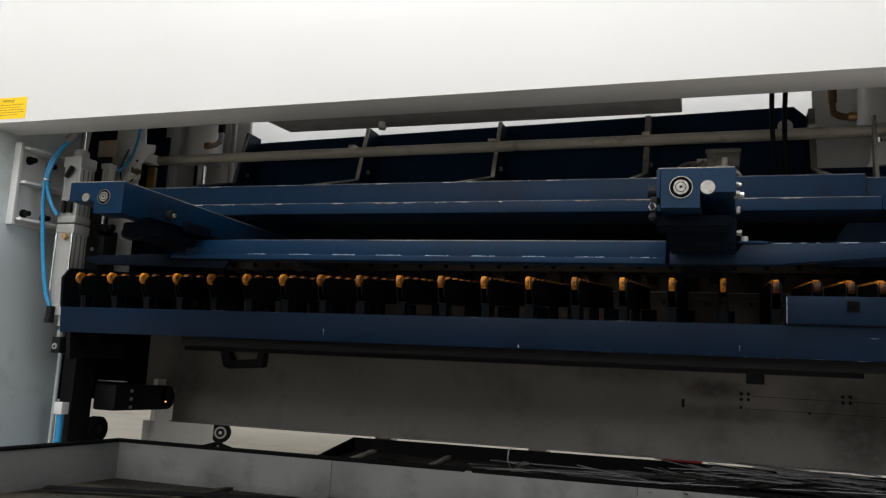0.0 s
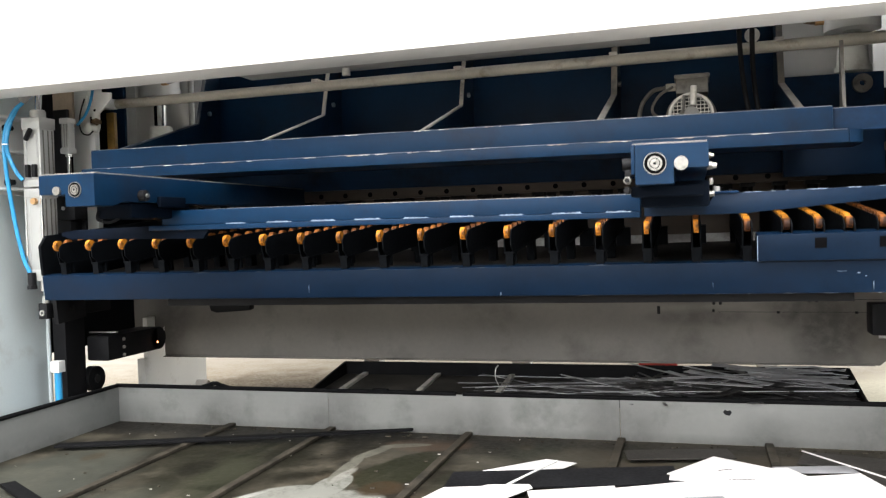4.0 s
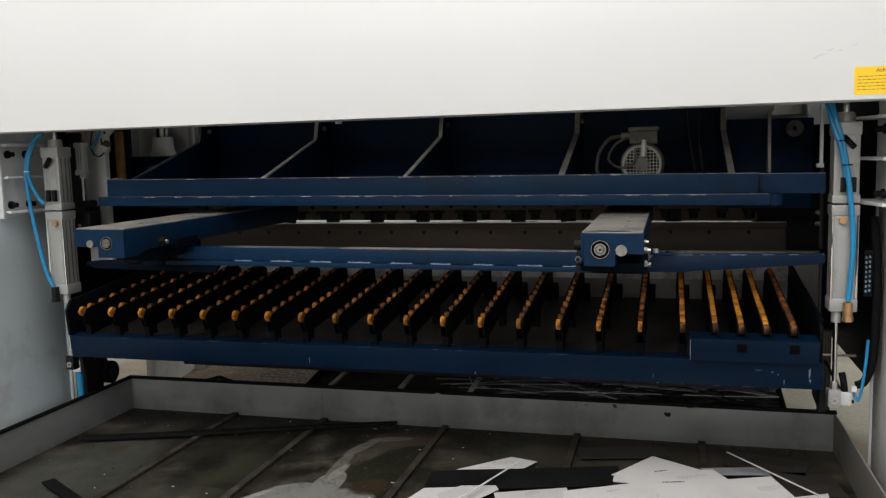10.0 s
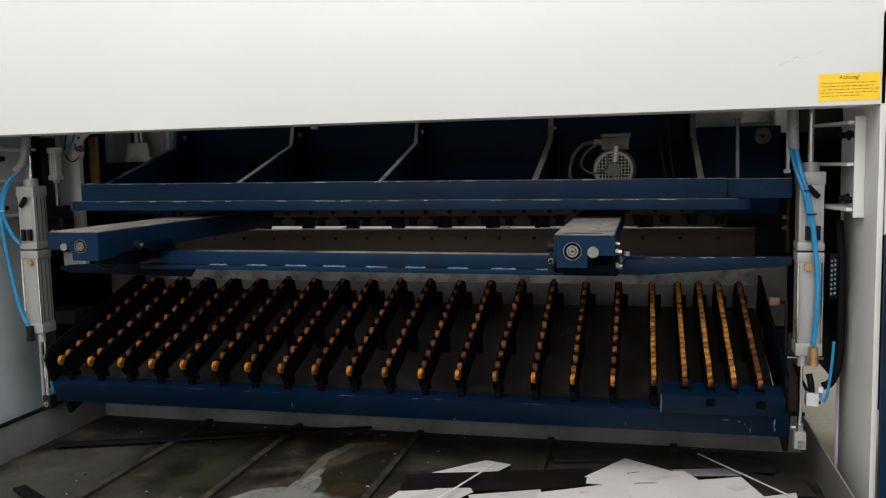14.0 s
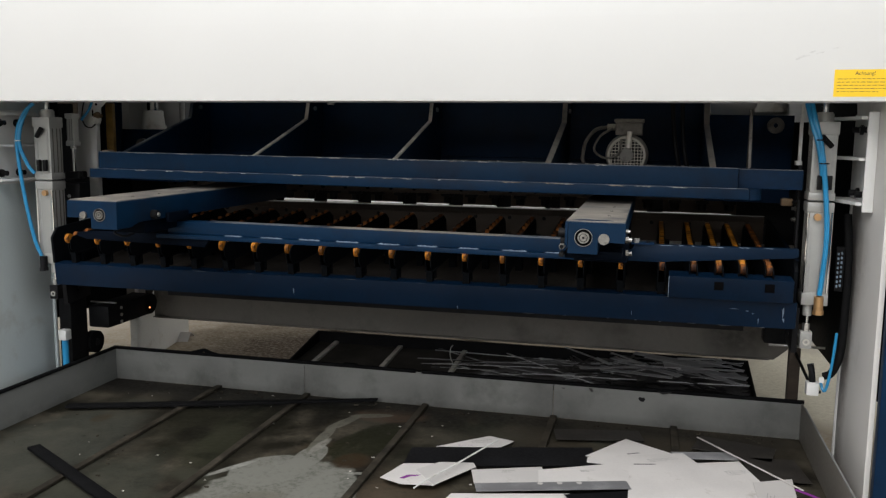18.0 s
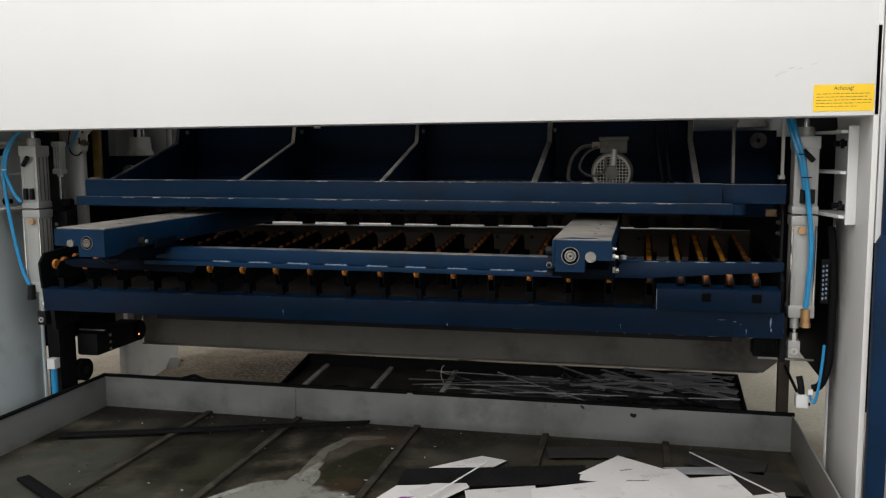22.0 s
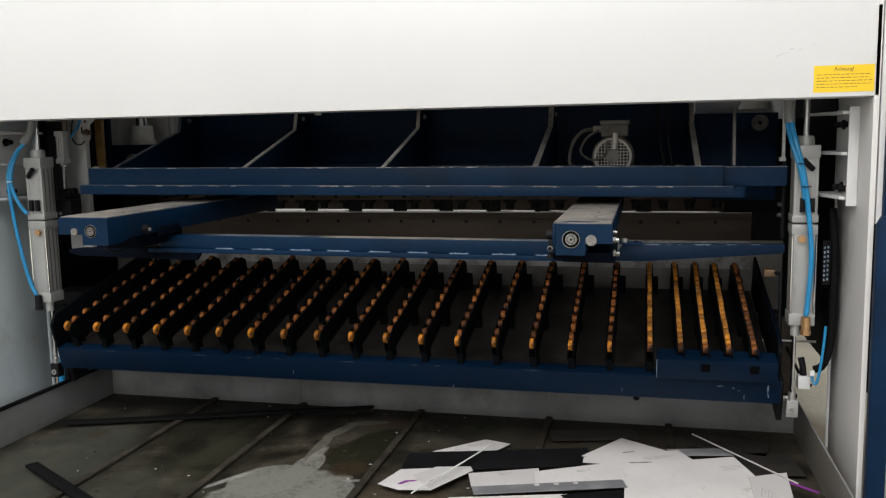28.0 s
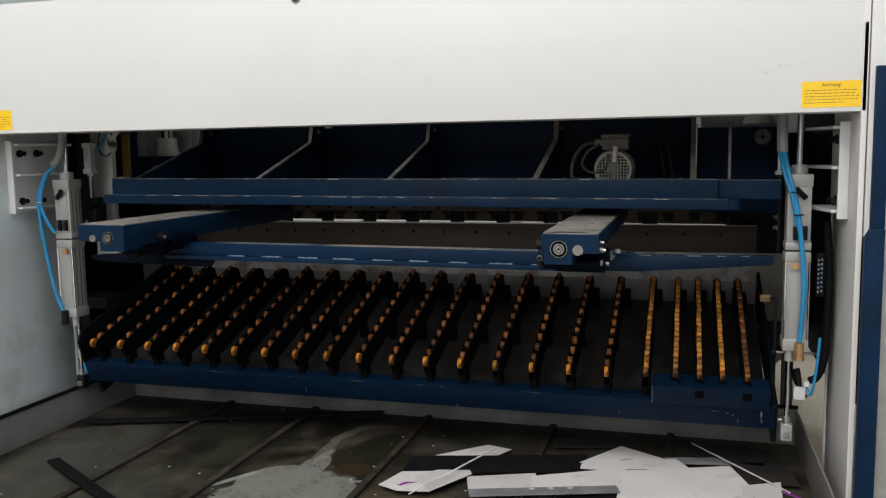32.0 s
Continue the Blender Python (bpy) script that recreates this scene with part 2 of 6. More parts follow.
SPOTS = random.Random(3)
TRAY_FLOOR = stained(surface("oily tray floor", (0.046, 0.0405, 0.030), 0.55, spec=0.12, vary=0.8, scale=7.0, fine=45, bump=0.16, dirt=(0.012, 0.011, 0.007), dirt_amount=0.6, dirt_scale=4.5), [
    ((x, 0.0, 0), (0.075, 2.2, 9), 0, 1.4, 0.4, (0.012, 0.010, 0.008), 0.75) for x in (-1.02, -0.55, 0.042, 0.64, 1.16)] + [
    ((-1.24, -0.10, 0), (0.27, 0.48, 9), 0, 1.0, 0.25, (0.062, 0.064, 0.052), 0.8),
    ((-0.80, -0.42, 0), (0.17, 0.34, 9), 0, 1.1, 0.25, (0.056, 0.058, 0.045), 0.75),
    ((-0.74, 0.33, 0), (0.26, 0.38, 9), 0, 1.0, 0.35, (0.016, 0.016, 0.010), 0.8),
    ((-0.62, 0.05, 0), (0.10, 0.30, 9), 10, 1.2, 0.35, (0.040, 0.042, 0.026), 0.6),
    ((1.0, 0.60, 0), (0.75, 0.2, 9), 0, 1.2, 0.35, (0.060, 0.050, 0.036), 0.7),
    ((0.24, -0.30, 0), (0.17, 0.40, 9), 0, 0.9, 0.2, (0.085, 0.066, 0.046), 0.8),
    ((0.36, 0.52, 0), (0.24, 0.20, 9), 10, 1.0, 0.3, (0.044, 0.042, 0.032), 0.6),
    *[((SPOTS.uniform(-1.5, 1.6), SPOTS.uniform(-0.5, 0.72), 0), (SPOTS.uniform(0.03, 0.11), SPOTS.uniform(0.03, 0.15), 9), SPOTS.uniform(-30, 30), 1.5, 0.3,
       SPOTS.choice(((0.010, 0.009, 0.007), (0.012, 0.013, 0.008), (0.050, 0.038, 0.024), (0.055, 0.055, 0.041))), 0.7) for _ in range(34)],
    ((-0.04, 0.60, 0), (0.17, 0.09, 9), 12, 0.8, 0.15, (0.085, 0.058, 0.040), 0.8),
    # the dried pale patch: a wide pool, its peak, and a narrow neck that runs up to the rear
    *[((x, y, 0), (rx, ry, 9), turn, 0.45, 0.03, (0.20, 0.20, 0.175), 0.97) for x, y, rx, ry, turn in (
        (-0.20, -0.62, 0.28, 0.66, 0), (-0.02, -0.34, 0.115, 0.33, 0), (-0.30, -0.10, 0.13, 0.16, -30), (-0.205, 0.06, 0.06, 0.12, 0))],
    *[((x, y, 0), (rx, ry, 9), turn, 0.6, 0.08, (0.135, 0.130, 0.105), 0.92) for x, y, rx, ry, turn in (
        (-0.232, 0.25, 0.026, 0.16, 0), (-0.215, 0.46, 0.030, 0.12, -18), (-0.13, 0.575, 0.10, 0.026, 18))],
    ((-0.035, 0.27, 0), (0.115, 0.24, 9), -14, 0.55, 0.06, (0.017, 0.018, 0.0095), 0.93),
    ((-0.03, 0.06, 0), (0.07, 0.08, 9), -20, 0.7, 0.15, (0.040, 0.026, 0.014), 0.85),
    ((-0.44, -0.12, 0), (0.016, 0.11, 9), -32, 0.8, 0.2, (0.34, 0.34, 0.31), 0.8),
    ((-0.21, 0.17, 0), (0.02, 0.09, 9), -6, 0.8, 0.2, (0.27, 0.265, 0.23), 0.7),
    ((0.035, -0.05, 0), (0.05, 0.012, 9), 12, 0.8, 0.2, (0.32, 0.32, 0.29), 0.7),
    ((-0.25, -0.35, 0), (0.10, 0.05, 9), 30, 1.2, 0.3, (0.14, 0.13, 0.10), 0.6),
    ((-0.10, -0.48, 0), (0.09, 0.07, 9), -20, 1.2, 0.3, (0.15, 0.125, 0.095), 0.6),
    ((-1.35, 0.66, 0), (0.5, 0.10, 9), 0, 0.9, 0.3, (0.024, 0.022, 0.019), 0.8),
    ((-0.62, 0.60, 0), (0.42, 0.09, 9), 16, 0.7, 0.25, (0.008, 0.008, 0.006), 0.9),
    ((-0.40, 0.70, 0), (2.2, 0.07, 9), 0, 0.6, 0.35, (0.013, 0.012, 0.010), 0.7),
])
# concrete kept pale away from the machine, to bounce light up into it
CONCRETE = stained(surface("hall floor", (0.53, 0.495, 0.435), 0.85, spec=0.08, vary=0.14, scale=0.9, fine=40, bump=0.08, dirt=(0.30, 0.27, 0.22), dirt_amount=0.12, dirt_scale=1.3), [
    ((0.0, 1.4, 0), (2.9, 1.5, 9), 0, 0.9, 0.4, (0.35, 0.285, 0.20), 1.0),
    # cream patch: brightly lit floor beside the pan, put in as colour
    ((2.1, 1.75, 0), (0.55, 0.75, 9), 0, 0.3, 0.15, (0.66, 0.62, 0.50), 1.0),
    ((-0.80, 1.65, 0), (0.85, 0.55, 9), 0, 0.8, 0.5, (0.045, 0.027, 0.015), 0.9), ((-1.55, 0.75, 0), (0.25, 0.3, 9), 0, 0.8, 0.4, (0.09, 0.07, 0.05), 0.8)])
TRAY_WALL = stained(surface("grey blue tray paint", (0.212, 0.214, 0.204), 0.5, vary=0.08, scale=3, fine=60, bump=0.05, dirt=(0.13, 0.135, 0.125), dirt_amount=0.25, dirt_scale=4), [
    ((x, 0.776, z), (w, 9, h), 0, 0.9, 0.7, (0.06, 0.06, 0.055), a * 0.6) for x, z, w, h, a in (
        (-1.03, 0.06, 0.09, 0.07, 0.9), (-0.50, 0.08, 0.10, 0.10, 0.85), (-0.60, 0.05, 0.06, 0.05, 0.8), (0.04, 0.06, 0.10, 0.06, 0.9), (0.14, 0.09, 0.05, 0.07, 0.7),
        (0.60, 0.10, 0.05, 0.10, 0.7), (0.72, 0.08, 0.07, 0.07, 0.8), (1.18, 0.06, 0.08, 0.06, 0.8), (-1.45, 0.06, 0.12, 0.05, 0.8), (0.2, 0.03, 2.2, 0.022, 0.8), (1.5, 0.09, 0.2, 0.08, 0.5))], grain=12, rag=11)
CHUTE = stained(surface("grey chute sheet", (0.180, 0.166, 0.147), 0.45, metal=0.15, vary=0.14, scale=2.0, fine=60, bump=0.03, dirt=(0.10, 0.091, 0.078), dirt_amount=0.3, dirt_scale=2.5), [
    ((x, 1.208, z), (w, 9, h), 0, 1.3, 0.45, (0.022, 0.020, 0.018), a) for x, z, w, h, a in (
        (0.93, 0.545, 0.13, 0.035, 0.8), (0.98, 0.45, 0.20, 0.03, 0.5), (1.30, 0.52, 0.10, 0.09, 0.55), (1.46, 0.40, 0.12, 0.15, 0.7), (0.55, 0.62, 0.3, 0.06, 0.5), (-1.56, 0.5, 0.10, 0.25, 0.5))], grain=30, rag=10)
APRON = surface("scratched pale apron", (0.36, 0.35, 0.335), 0.5, metal=0.2, vary=0.3, scale=8, fine=90, bump=0.05, dirt=(0.12, 0.11, 0.10), dirt_amount=0.4, dirt_scale=9)
OCHRE = surface("ochre strap", (0.22, 0.13, 0.03), 0.55, vary=0.3, scale=20, fine=90)
CHIPS = surface("caked grey chips", (0.13, 0.127, 0.122), 0.7, vary=0.95, scale=55, fine=160, bump=0.5, dirt=(0.012, 0.016, 0.026), dirt_amount=0.4, dirt_scale=30)
TAN = surface("tan plate", (0.30, 0.24, 0.18), 0.6, vary=0.2, scale=10, fine=90, bump=0.04)
BAR_GREY = surface("dusty tan grey steel", (0.40, 0.375, 0.325), 0.6, metal=0.1, vary=0.16, scale=6, fine=80, bump=0.06, dirt=(0.16, 0.13, 0.09), dirt_amount=0.25, dirt_scale=9)
WORN_STEEL = surface("worn turned steel", (0.25, 0.24, 0.22), 0.45, metal=0.75, vary=0.25, scale=60, fine=300, bump=0.1, dirt=(0.08, 0.075, 0.07), dirt_amount=0.3, dirt_scale=70)
MOTOR_GREY = surface("oily motor grey", (0.12, 0.112, 0.10), 0.5, metal=0.3, vary=0.25, scale=18, fine=120, bump=0.08, dirt=(0.05, 0.045, 0.04), dirt_amount=0.35, dirt_scale=22)
SIDE_WHITE = stained(surface("soot-stained white side paint", (0.67, 0.655, 0.63), 0.45, vary=0.04, scale=1.6, fine=120, bump=0.02, dirt=(0.50, 0.48, 0.44), dirt_amount=0.12, dirt_scale=2.2), [
    ((1.768, 0.44, 0.80), (9, 0.13, 0.34), 0, 0.8, 0.6, (0.06, 0.055, 0.05), 0.85), ((1.768, 0.44, 0.35), (9, 0.08, 0.4), 0, 0.9, 0.6, (0.10, 0.09, 0.08), 0.7), ((1.768, 0.30, 0.85), (9, 0.12, 0.10), 0, 0.9, 0.6, (0.30, 0.28, 0.25), 0.6)], grain=20, rag=9)
# blue cast of the daylight on the left panel, mixed into its white
PANEL = surface("white side paint tinted for cool daylight", (0.58, 0.64, 0.65), 0.45, vary=0.05, scale=1.6, fine=120, bump=0.02, dirt=(0.40, 0.40, 0.37), dirt_amount=0.14, dirt_scale=2.2)
EDGE = surface("rubbed paint edge", (0.11, 0.12, 0.135), 0.45, metal=0.2, vary=0.5, scale=9, fine=120, bump=0.05, dirt=(0.005, 0.018, 0.045), dirt_amount=0.5, dirt_scale=8)
MAT = surface("oily brown mat", (0.022, 0.019, 0.016), 0.6, vary=0.35, scale=12, fine=90, bump=0.1)
PAN_FLOOR = surface("grimy pan floor", (0.042, 0.038, 0.033), 0.55, spec=0.2, vary=0.5, scale=6, fine=60, bump=0.1, dirt=(0.02, 0.018, 0.016), dirt_amount=0.4, dirt_scale=7)
SHEET = surface("cut sheet steel", (0.33, 0.33, 0.34), 0.4, metal=0.25, vary=0.3, scale=9, fine=120, bump=0.03, spread=0.7)
# for flat discs and slips: the dark inside holes put in as colour
HOLE = surface("dark hole", (0.002, 0.002, 0.0025), 0.8, vary=0.2, bump=0.0, spec=0.05)
DUSTY_BAR = surface("dusty floor bar", (0.050, 0.043, 0.033), 0.7, spec=0.1, vary=0.5, scale=9, fine=60, bump=0.1, dirt=(0.022, 0.02, 0.016), dirt_amount=0.45, dirt_scale=6)
RED = surface("red paint", (0.42, 0.03, 0.03), 0.45, vary=0.15, scale=10, fine=90)


# ---- building helpers ----
def box(bm, x0, x1, y0, y1, z0, z1, bevel=0.0):
    vs = [bm.verts.new(p) for p in ((x0, y0, z0), (x1, y0, z0), (x1, y1, z0), (x0, y1, z0), (x0, y0, z1), (x1, y0, z1), (x1, y1, z1), (x0, y1, z1))]
    fs = [bm.faces.new([vs[i] for i in q]) for q in ((3, 2, 1, 0), (4, 5, 6, 7), (0, 1, 5, 4), (1, 2, 6, 5), (2, 3, 7, 6), (3, 0, 4, 7))]
    if bevel:
        es = list({e for f in fs for e in f.edges})
        bmesh.ops.bevel(bm, geom=es, offset=bevel, segments=2, affect="EDGES", profile=0.6)
    return bm


def prism(bm, outline, axis, a, b, bevel=0.0):
    """A closed outline of 2D points drawn out along an axis from a to b. For x the points are (y, z), for y (x, z), for z (x, y)."""
    def at(p, d):
        return {"x": (d, p[0], p[1]), "y": (p[0], d, p[1]), "z": (p[0], p[1], d)}[axis]
    lo, hi = [bm.verts.new(at(p, a)) for p in outline], [bm.verts.new(at(p, b)) for p in outline]
    fs = [bm.faces.new(lo), bm.faces.new(hi[::-1])]
    k = len(outline)
    fs += [bm.faces.new((lo[i], hi[i], hi[(i + 1) % k], lo[(i + 1) % k])) for i in range(k)]
    bmesh.ops.recalc_face_normals(bm, faces=fs)
    if bevel:
        bmesh.ops.bevel(bm, geom=list({e for f in fs for e in f.edges}), offset=bevel, segments=2, affect="EDGES", profile=0.6)
    return bm


def rod(bm, p0, p1, r, n=16, r1=None, hollow=0.0):
    p0, p1 = Vector(p0), Vector(p1)
    r1 = r if r1 is None else r1
    q = (p1 - p0).to_track_quat("Z", "Y").to_matrix()
    ring = [Vector((math.cos(2 * math.pi * i / n), math.sin(2 * math.pi * i / n), 0)) for i in range(n)]
    lo, hi = [bm.verts.new(p0 + q @ (v * r)) for v in ring], [bm.verts.new(p1 + q @ (v * r1)) for v in ring]
    for i in range(n):
        bm.faces.new((lo[i], lo[(i + 1) % n], hi[(i + 1) % n], hi[i]))
    if hollow:
        li, hj = [bm.verts.new(p0 + q @ (v * hollow)) for v in ring], [bm.verts.new(p1 + q @ (v * hollow)) for v in ring]
        for i in range(n):
            j = (i + 1) % n
            bm.faces.new((li[j], li[i], hj[i], hj[j]))
            bm.faces.new((lo[j], lo[i], li[i], li[j]))
            bm.faces.new((hi[i], hi[j], hj[j], hj[i]))
    else:
        bm.faces.new(lo[::-1])
        bm.faces.new(hi)
    return bm


def hose(bm, pts, r, n=8, steps=6):
    """A round hose along a smooth line through pts."""
    P = [Vector(p) for p in pts]
    P = [P[0] * 2 - P[1]] + P + [P[-1] * 2 - P[-2]]
    line = []
    for i in range(1, len(P) - 2):
        for s in range(steps):
            t = s / steps
            a, b, c, d = P[i - 1], P[i], P[i + 1], P[i + 2]
            line.append(0.5 * (2 * b + (c - a) * t + (2 * a - 5 * b + 4 * c - d) * t * t + (3 * b - a - 3 * c + d) * t ** 3))
    line.append(P[-2])
    rings = []
    for i, p in enumerate(line):
        way = (line[min(i + 1, len(line) - 1)] - line[max(i - 1, 0)]).normalized()
        side = way.cross(Vector((0.31, 0.2, 0.93))).normalized()
        up = side.cross(way)
        rings.append([bm.verts.new(p + r * (math.cos(2 * math.pi * k / n) * side + math.sin(2 * math.pi * k / n) * up)) for k in range(n)])
    for a, b in zip(rings, rings[1:]):
        for k in range(n):
            bm.faces.new((a[k], a[(k + 1) % n], b[(k + 1) % n], b[k]))
    bm.faces.new(rings[0][::-1])
    bm.faces.new(rings[-1])
    return bm


def hexbolt(bm, p, way, r, h):
    """A hexagon head with a washer under it."""
    p, way = Vector(p), Vector(way).normalized()
    rod(bm, p, p + way * h * 0.25, r * 1.45, 14)
    rod(bm, p + way * h * 0.25, p + way * h, r, 6)
    return bm


def mesh_of(bm, name, material):
    me = bpy.data.meshes.new(name)
    bmesh.ops.recalc_face_normals(bm, faces=bm.faces)
    bm.to_mesh(me)
    bm.free()
    me.polygons.foreach_set("use_smooth", [True] * len(me.polygons))
    me.set_sharp_from_angle(angle=radians(32))
    me.materials.append(material)
    return me


def part(name, bm, material, parent, label=""):
    ob = new(name, mesh_of(bm, name, material))
    ob.parent = parent
    return tagged(ob, label)


def thing(name, label, category, group="", at=(0, 0, 0), kind="", turn=(0, 0, 0)):
    ob = new(name)
    ob.empty_display_size = 0.1
    ob.matrix_basis = pose(*at, *turn)
    return tagged(ob, label, category, group, kind)


def solo(name, bm, material, label, category="", group="", kind=""):
    return tagged(new(name, mesh_of(bm, name, material)), label, category, group, kind)


def B():
    return bmesh.new()


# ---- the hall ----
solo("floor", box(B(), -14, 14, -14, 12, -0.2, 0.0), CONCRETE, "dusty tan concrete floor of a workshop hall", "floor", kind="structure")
# unseen walls and ceiling, added to hold the openings and bounce light
bm = B()
box(bm, -14, 14, -13.2, -12.9, 0, 3.1), box(bm, -14, 14, -13.2, -12.9, 5.9, 8), box(bm, -14, -6.2, -13.2, -12.9, 3.1, 5.9), box(bm, 4.2, 14, -13.2, -12.9, 3.1, 5.9)
solo("wall_south", bm, HALL, "grey hall wall with a window band", "wall", kind="structure")
bm = B()
box(bm, -14, 14, 10, 10.3, 0, 3.0), box(bm, -14, 14, 10, 10.3, 6.2, 8), box(bm, -14, -6.2, 10, 10.3, 3.0, 6.2), box(bm, 6.2, 14, 10, 10.3, 3.0, 6.2)
solo("wall_north", bm, HALL, "light grey hall wall with a window band", "wall", kind="structure")
solo("wall_west", box(B(), -14.3, -14, -13.2, 10.3, 0, 8), HALL, "plain light grey hall wall", "wall", kind="structure")
bm = B()
box(bm, 14, 14.3, -13.2, 10.3, 0, 1.6), box(bm, 14, 14.3, -13.2, 10.3, 4.8, 8), box(bm, 14, 14.3, -13.2, -6.6, 1.6, 4.8), box(bm, 14, 14.3, -0.4, 10.3, 1.6, 4.8)
solo("wall_east", bm, HALL, "grey hall wall with a window band", "wall", kind="structure")
bm = B()
box(bm, -14, 14, -13.2, -11.6, 8, 8.2), box(bm, -14, 14, -2.4, 10.3, 8, 8.2), box(bm, -14, -6.5, -11.6, -2.4, 8, 8.2), box(bm, 4.7, 14, -11.6, -2.4, 8, 8.2)
solo("ceiling", bm, HALL, "light grey hall ceiling with a long roof light", "ceiling", kind="structure")


def flat_text(words, size):
    """The built-in font as a thin mesh in the x-z plane, its middle at the origin."""
    cu = bpy.data.curves.new("letters", "FONT")
    cu.body, cu.size, cu.align_x, cu.align_y, cu.extrude = words, size, "CENTER", "CENTER", 0.0002
    tmp = bpy.data.objects.new("letters", cu)
    me = bpy.data.meshes.new_from_object(tmp)
    bpy.data.objects.remove(tmp)
    me.transform(pose(0, 0, 0, 90))
    me.materials.clear()
    me.materials.append(INK)
    return me


# ---- shear: housing ----
TILT = 0.45   # the ram and the back gauge hang this many degrees out of level
housing = thing("shear_housing", "white painted sheet steel housing of a guillotine shear", "machine")
bm = B()
prism(bm, [(0.0, 1.403), (0.0, 1.68), (0.004, 1.94), (0.024, 1.94), (0.02, 1.68), (0.02, 1.423), (0.16, 1.423), (0.16, 1.403)], "x", -1.81, 1.783, 0.0015)
cover = part("rear_cover", bm, WHITE, housing, "white folded sheet cover with a grey underside")
# unseen roof sheet, assumed here; it shades the ram's shelf from above
part("roof_panel", box(B(), -1.81, 1.783, 0.025, 1.12, 1.92, 1.938), WHITE, housing)
part("upper_back_panel", box(B(), -2.9, 2.3, 1.62, 1.66, 1.30, 2.6, 0.004), WHITE, housing)
bm = B()
prism(bm, [(-0.70, 1.47), (-0.60, 1.425), (0.83, 1.425), (0.83, 1.56), (-0.70, 1.56)], "y", 0.20, 0.36, 0.002)
part("sheet_duct", bm, GREY_METAL, housing, "grey sheet duct under the cover")
part("duct_stud", rod(B(), (-0.2, 0.3, 1.40), (-0.2, 0.3, 1.43), 0.014), GREY_METAL, housing)
for sx, xi, yb in ((-1, 1.72, 0.53), (1, 1.768, 0.46)):
    bm = B()
    prism(bm, [(0.0, 0.0), (0.0, 2.2), (1.62, 2.2), (1.62, 1.9), (0.62, 1.9), (0.57, 1.60), (yb, 1.30), (yb, 0.0)], "x", sx * xi, sx * (xi + 0.018), 0.003)
    part("side_panel", bm, PANEL if sx < 0 else SIDE_WHITE, housing)
    part("panel_edge", rod(B(), (sx * (xi + 0.009), yb, 0.0), (sx * (xi + 0.009), yb, 1.32), 0.016), PANEL if sx < 0 else WHITE, housing, "rolled pale panel edge")
    # near-black cheek: the interior's shade is put into its colour
    part("side_cheek", box(B(), min(sx * 1.80, sx * 1.9), max(sx * 1.80, sx * 1.9), 0.3, 1.62, 0.36, 1.9, 0.003), DECK, housing, "near-black inner cheek, toned for the dark interior")
    part("corner_column", box(B(), min(sx * 1.79, sx * 1.93), max(sx * 1.79, sx * 1.93), 0.0, 0.03, 1.0, 2.2, 0.003), WHITE, housing)

# side doors with blue frames
for sx in (-1, 1):
    door = thing("side_door", "grey sheet side door in a dark blue steel frame", "door", group="side doors", at=(sx * 1.80, -0.02, 0.0))
    part("stile", box(B(), *sorted((sx * 0.004, sx * 0.045)), -0.012, 0.014, 1.03, 1.54, 0.002), NAVY, door)
    bm = B()
    prism(bm, [(sx * -0.012, 0.02), (sx * 0.045, 0.02), (sx * 0.045, 1.03), (sx * 0.004, 1.03), (sx * -0.012, 1.0)], "y", -0.02, 0.014, 0.002)
    part("lower_stile", bm, NAVY, door)
    part("top_rail", box(B(), *sorted((sx * 0.045, sx * 0.8)), -0.012, 0.014, 1.50, 1.54, 0.002), NAVY, door)
    part("door_sheet", box(B(), *sorted((sx * 0.045, sx * 0.8)), -0.002, 0.010, 0.05, 1.50, 0.002), GREY_METAL, door, "dark grey door sheet")

# warning stickers, screw and scuffs on the cover
for cx in (1.679, -1.613):
    st = part("warning_sticker", box(B(), cx - 0.088, cx + 0.088, -0.0012, -0.0002, 1.417, 1.500), YELLOW, cover, "yellow warning sticker with black print")
    ob = new("sticker_heading", flat_text("Achtung!", 0.016))
    ob.parent = st
    ob.location = (cx, -0.0016, 1.488)
    for k, w in enumerate((0.150, 0.140, 0.158, 0.152, 0.118)):
        bm = B()
        x = cx - 0.079
        while x < cx - 0.079 + w:
            s = 0.004 + 0.012 * random.random()
            box(bm, x, min(x + s, cx + 0.082), -0.0018, -0.0012, 1.4706 - k * 0.0098, 1.4722 - k * 0.0098)
            x += s + 0.0035
        part("print_line", bm, INK, st)
bm = B()
rod(bm, (-0.184, 0.004, 1.876), (-0.184, -0.001, 1.876), 0.019, 20, hollow=0.013), rod(bm, (-0.184, 0.004, 1.876), (-0.184, 0.0, 1.876), 0.0075, 6)
part("screw_gap", rod(B(), (-0.184, 0.0042, 1.876), (-0.184, 0.0016, 1.876), 0.0145, 20), HOLE, cover)
part("cover_screw", bm, WORN_STEEL, cover, "ring washer and socket screw")
SMEAR = surface("grey hand smear", (0.62, 0.62, 0.61), 0.6, vary=0.12, scale=60, fine=200, bump=0.0)
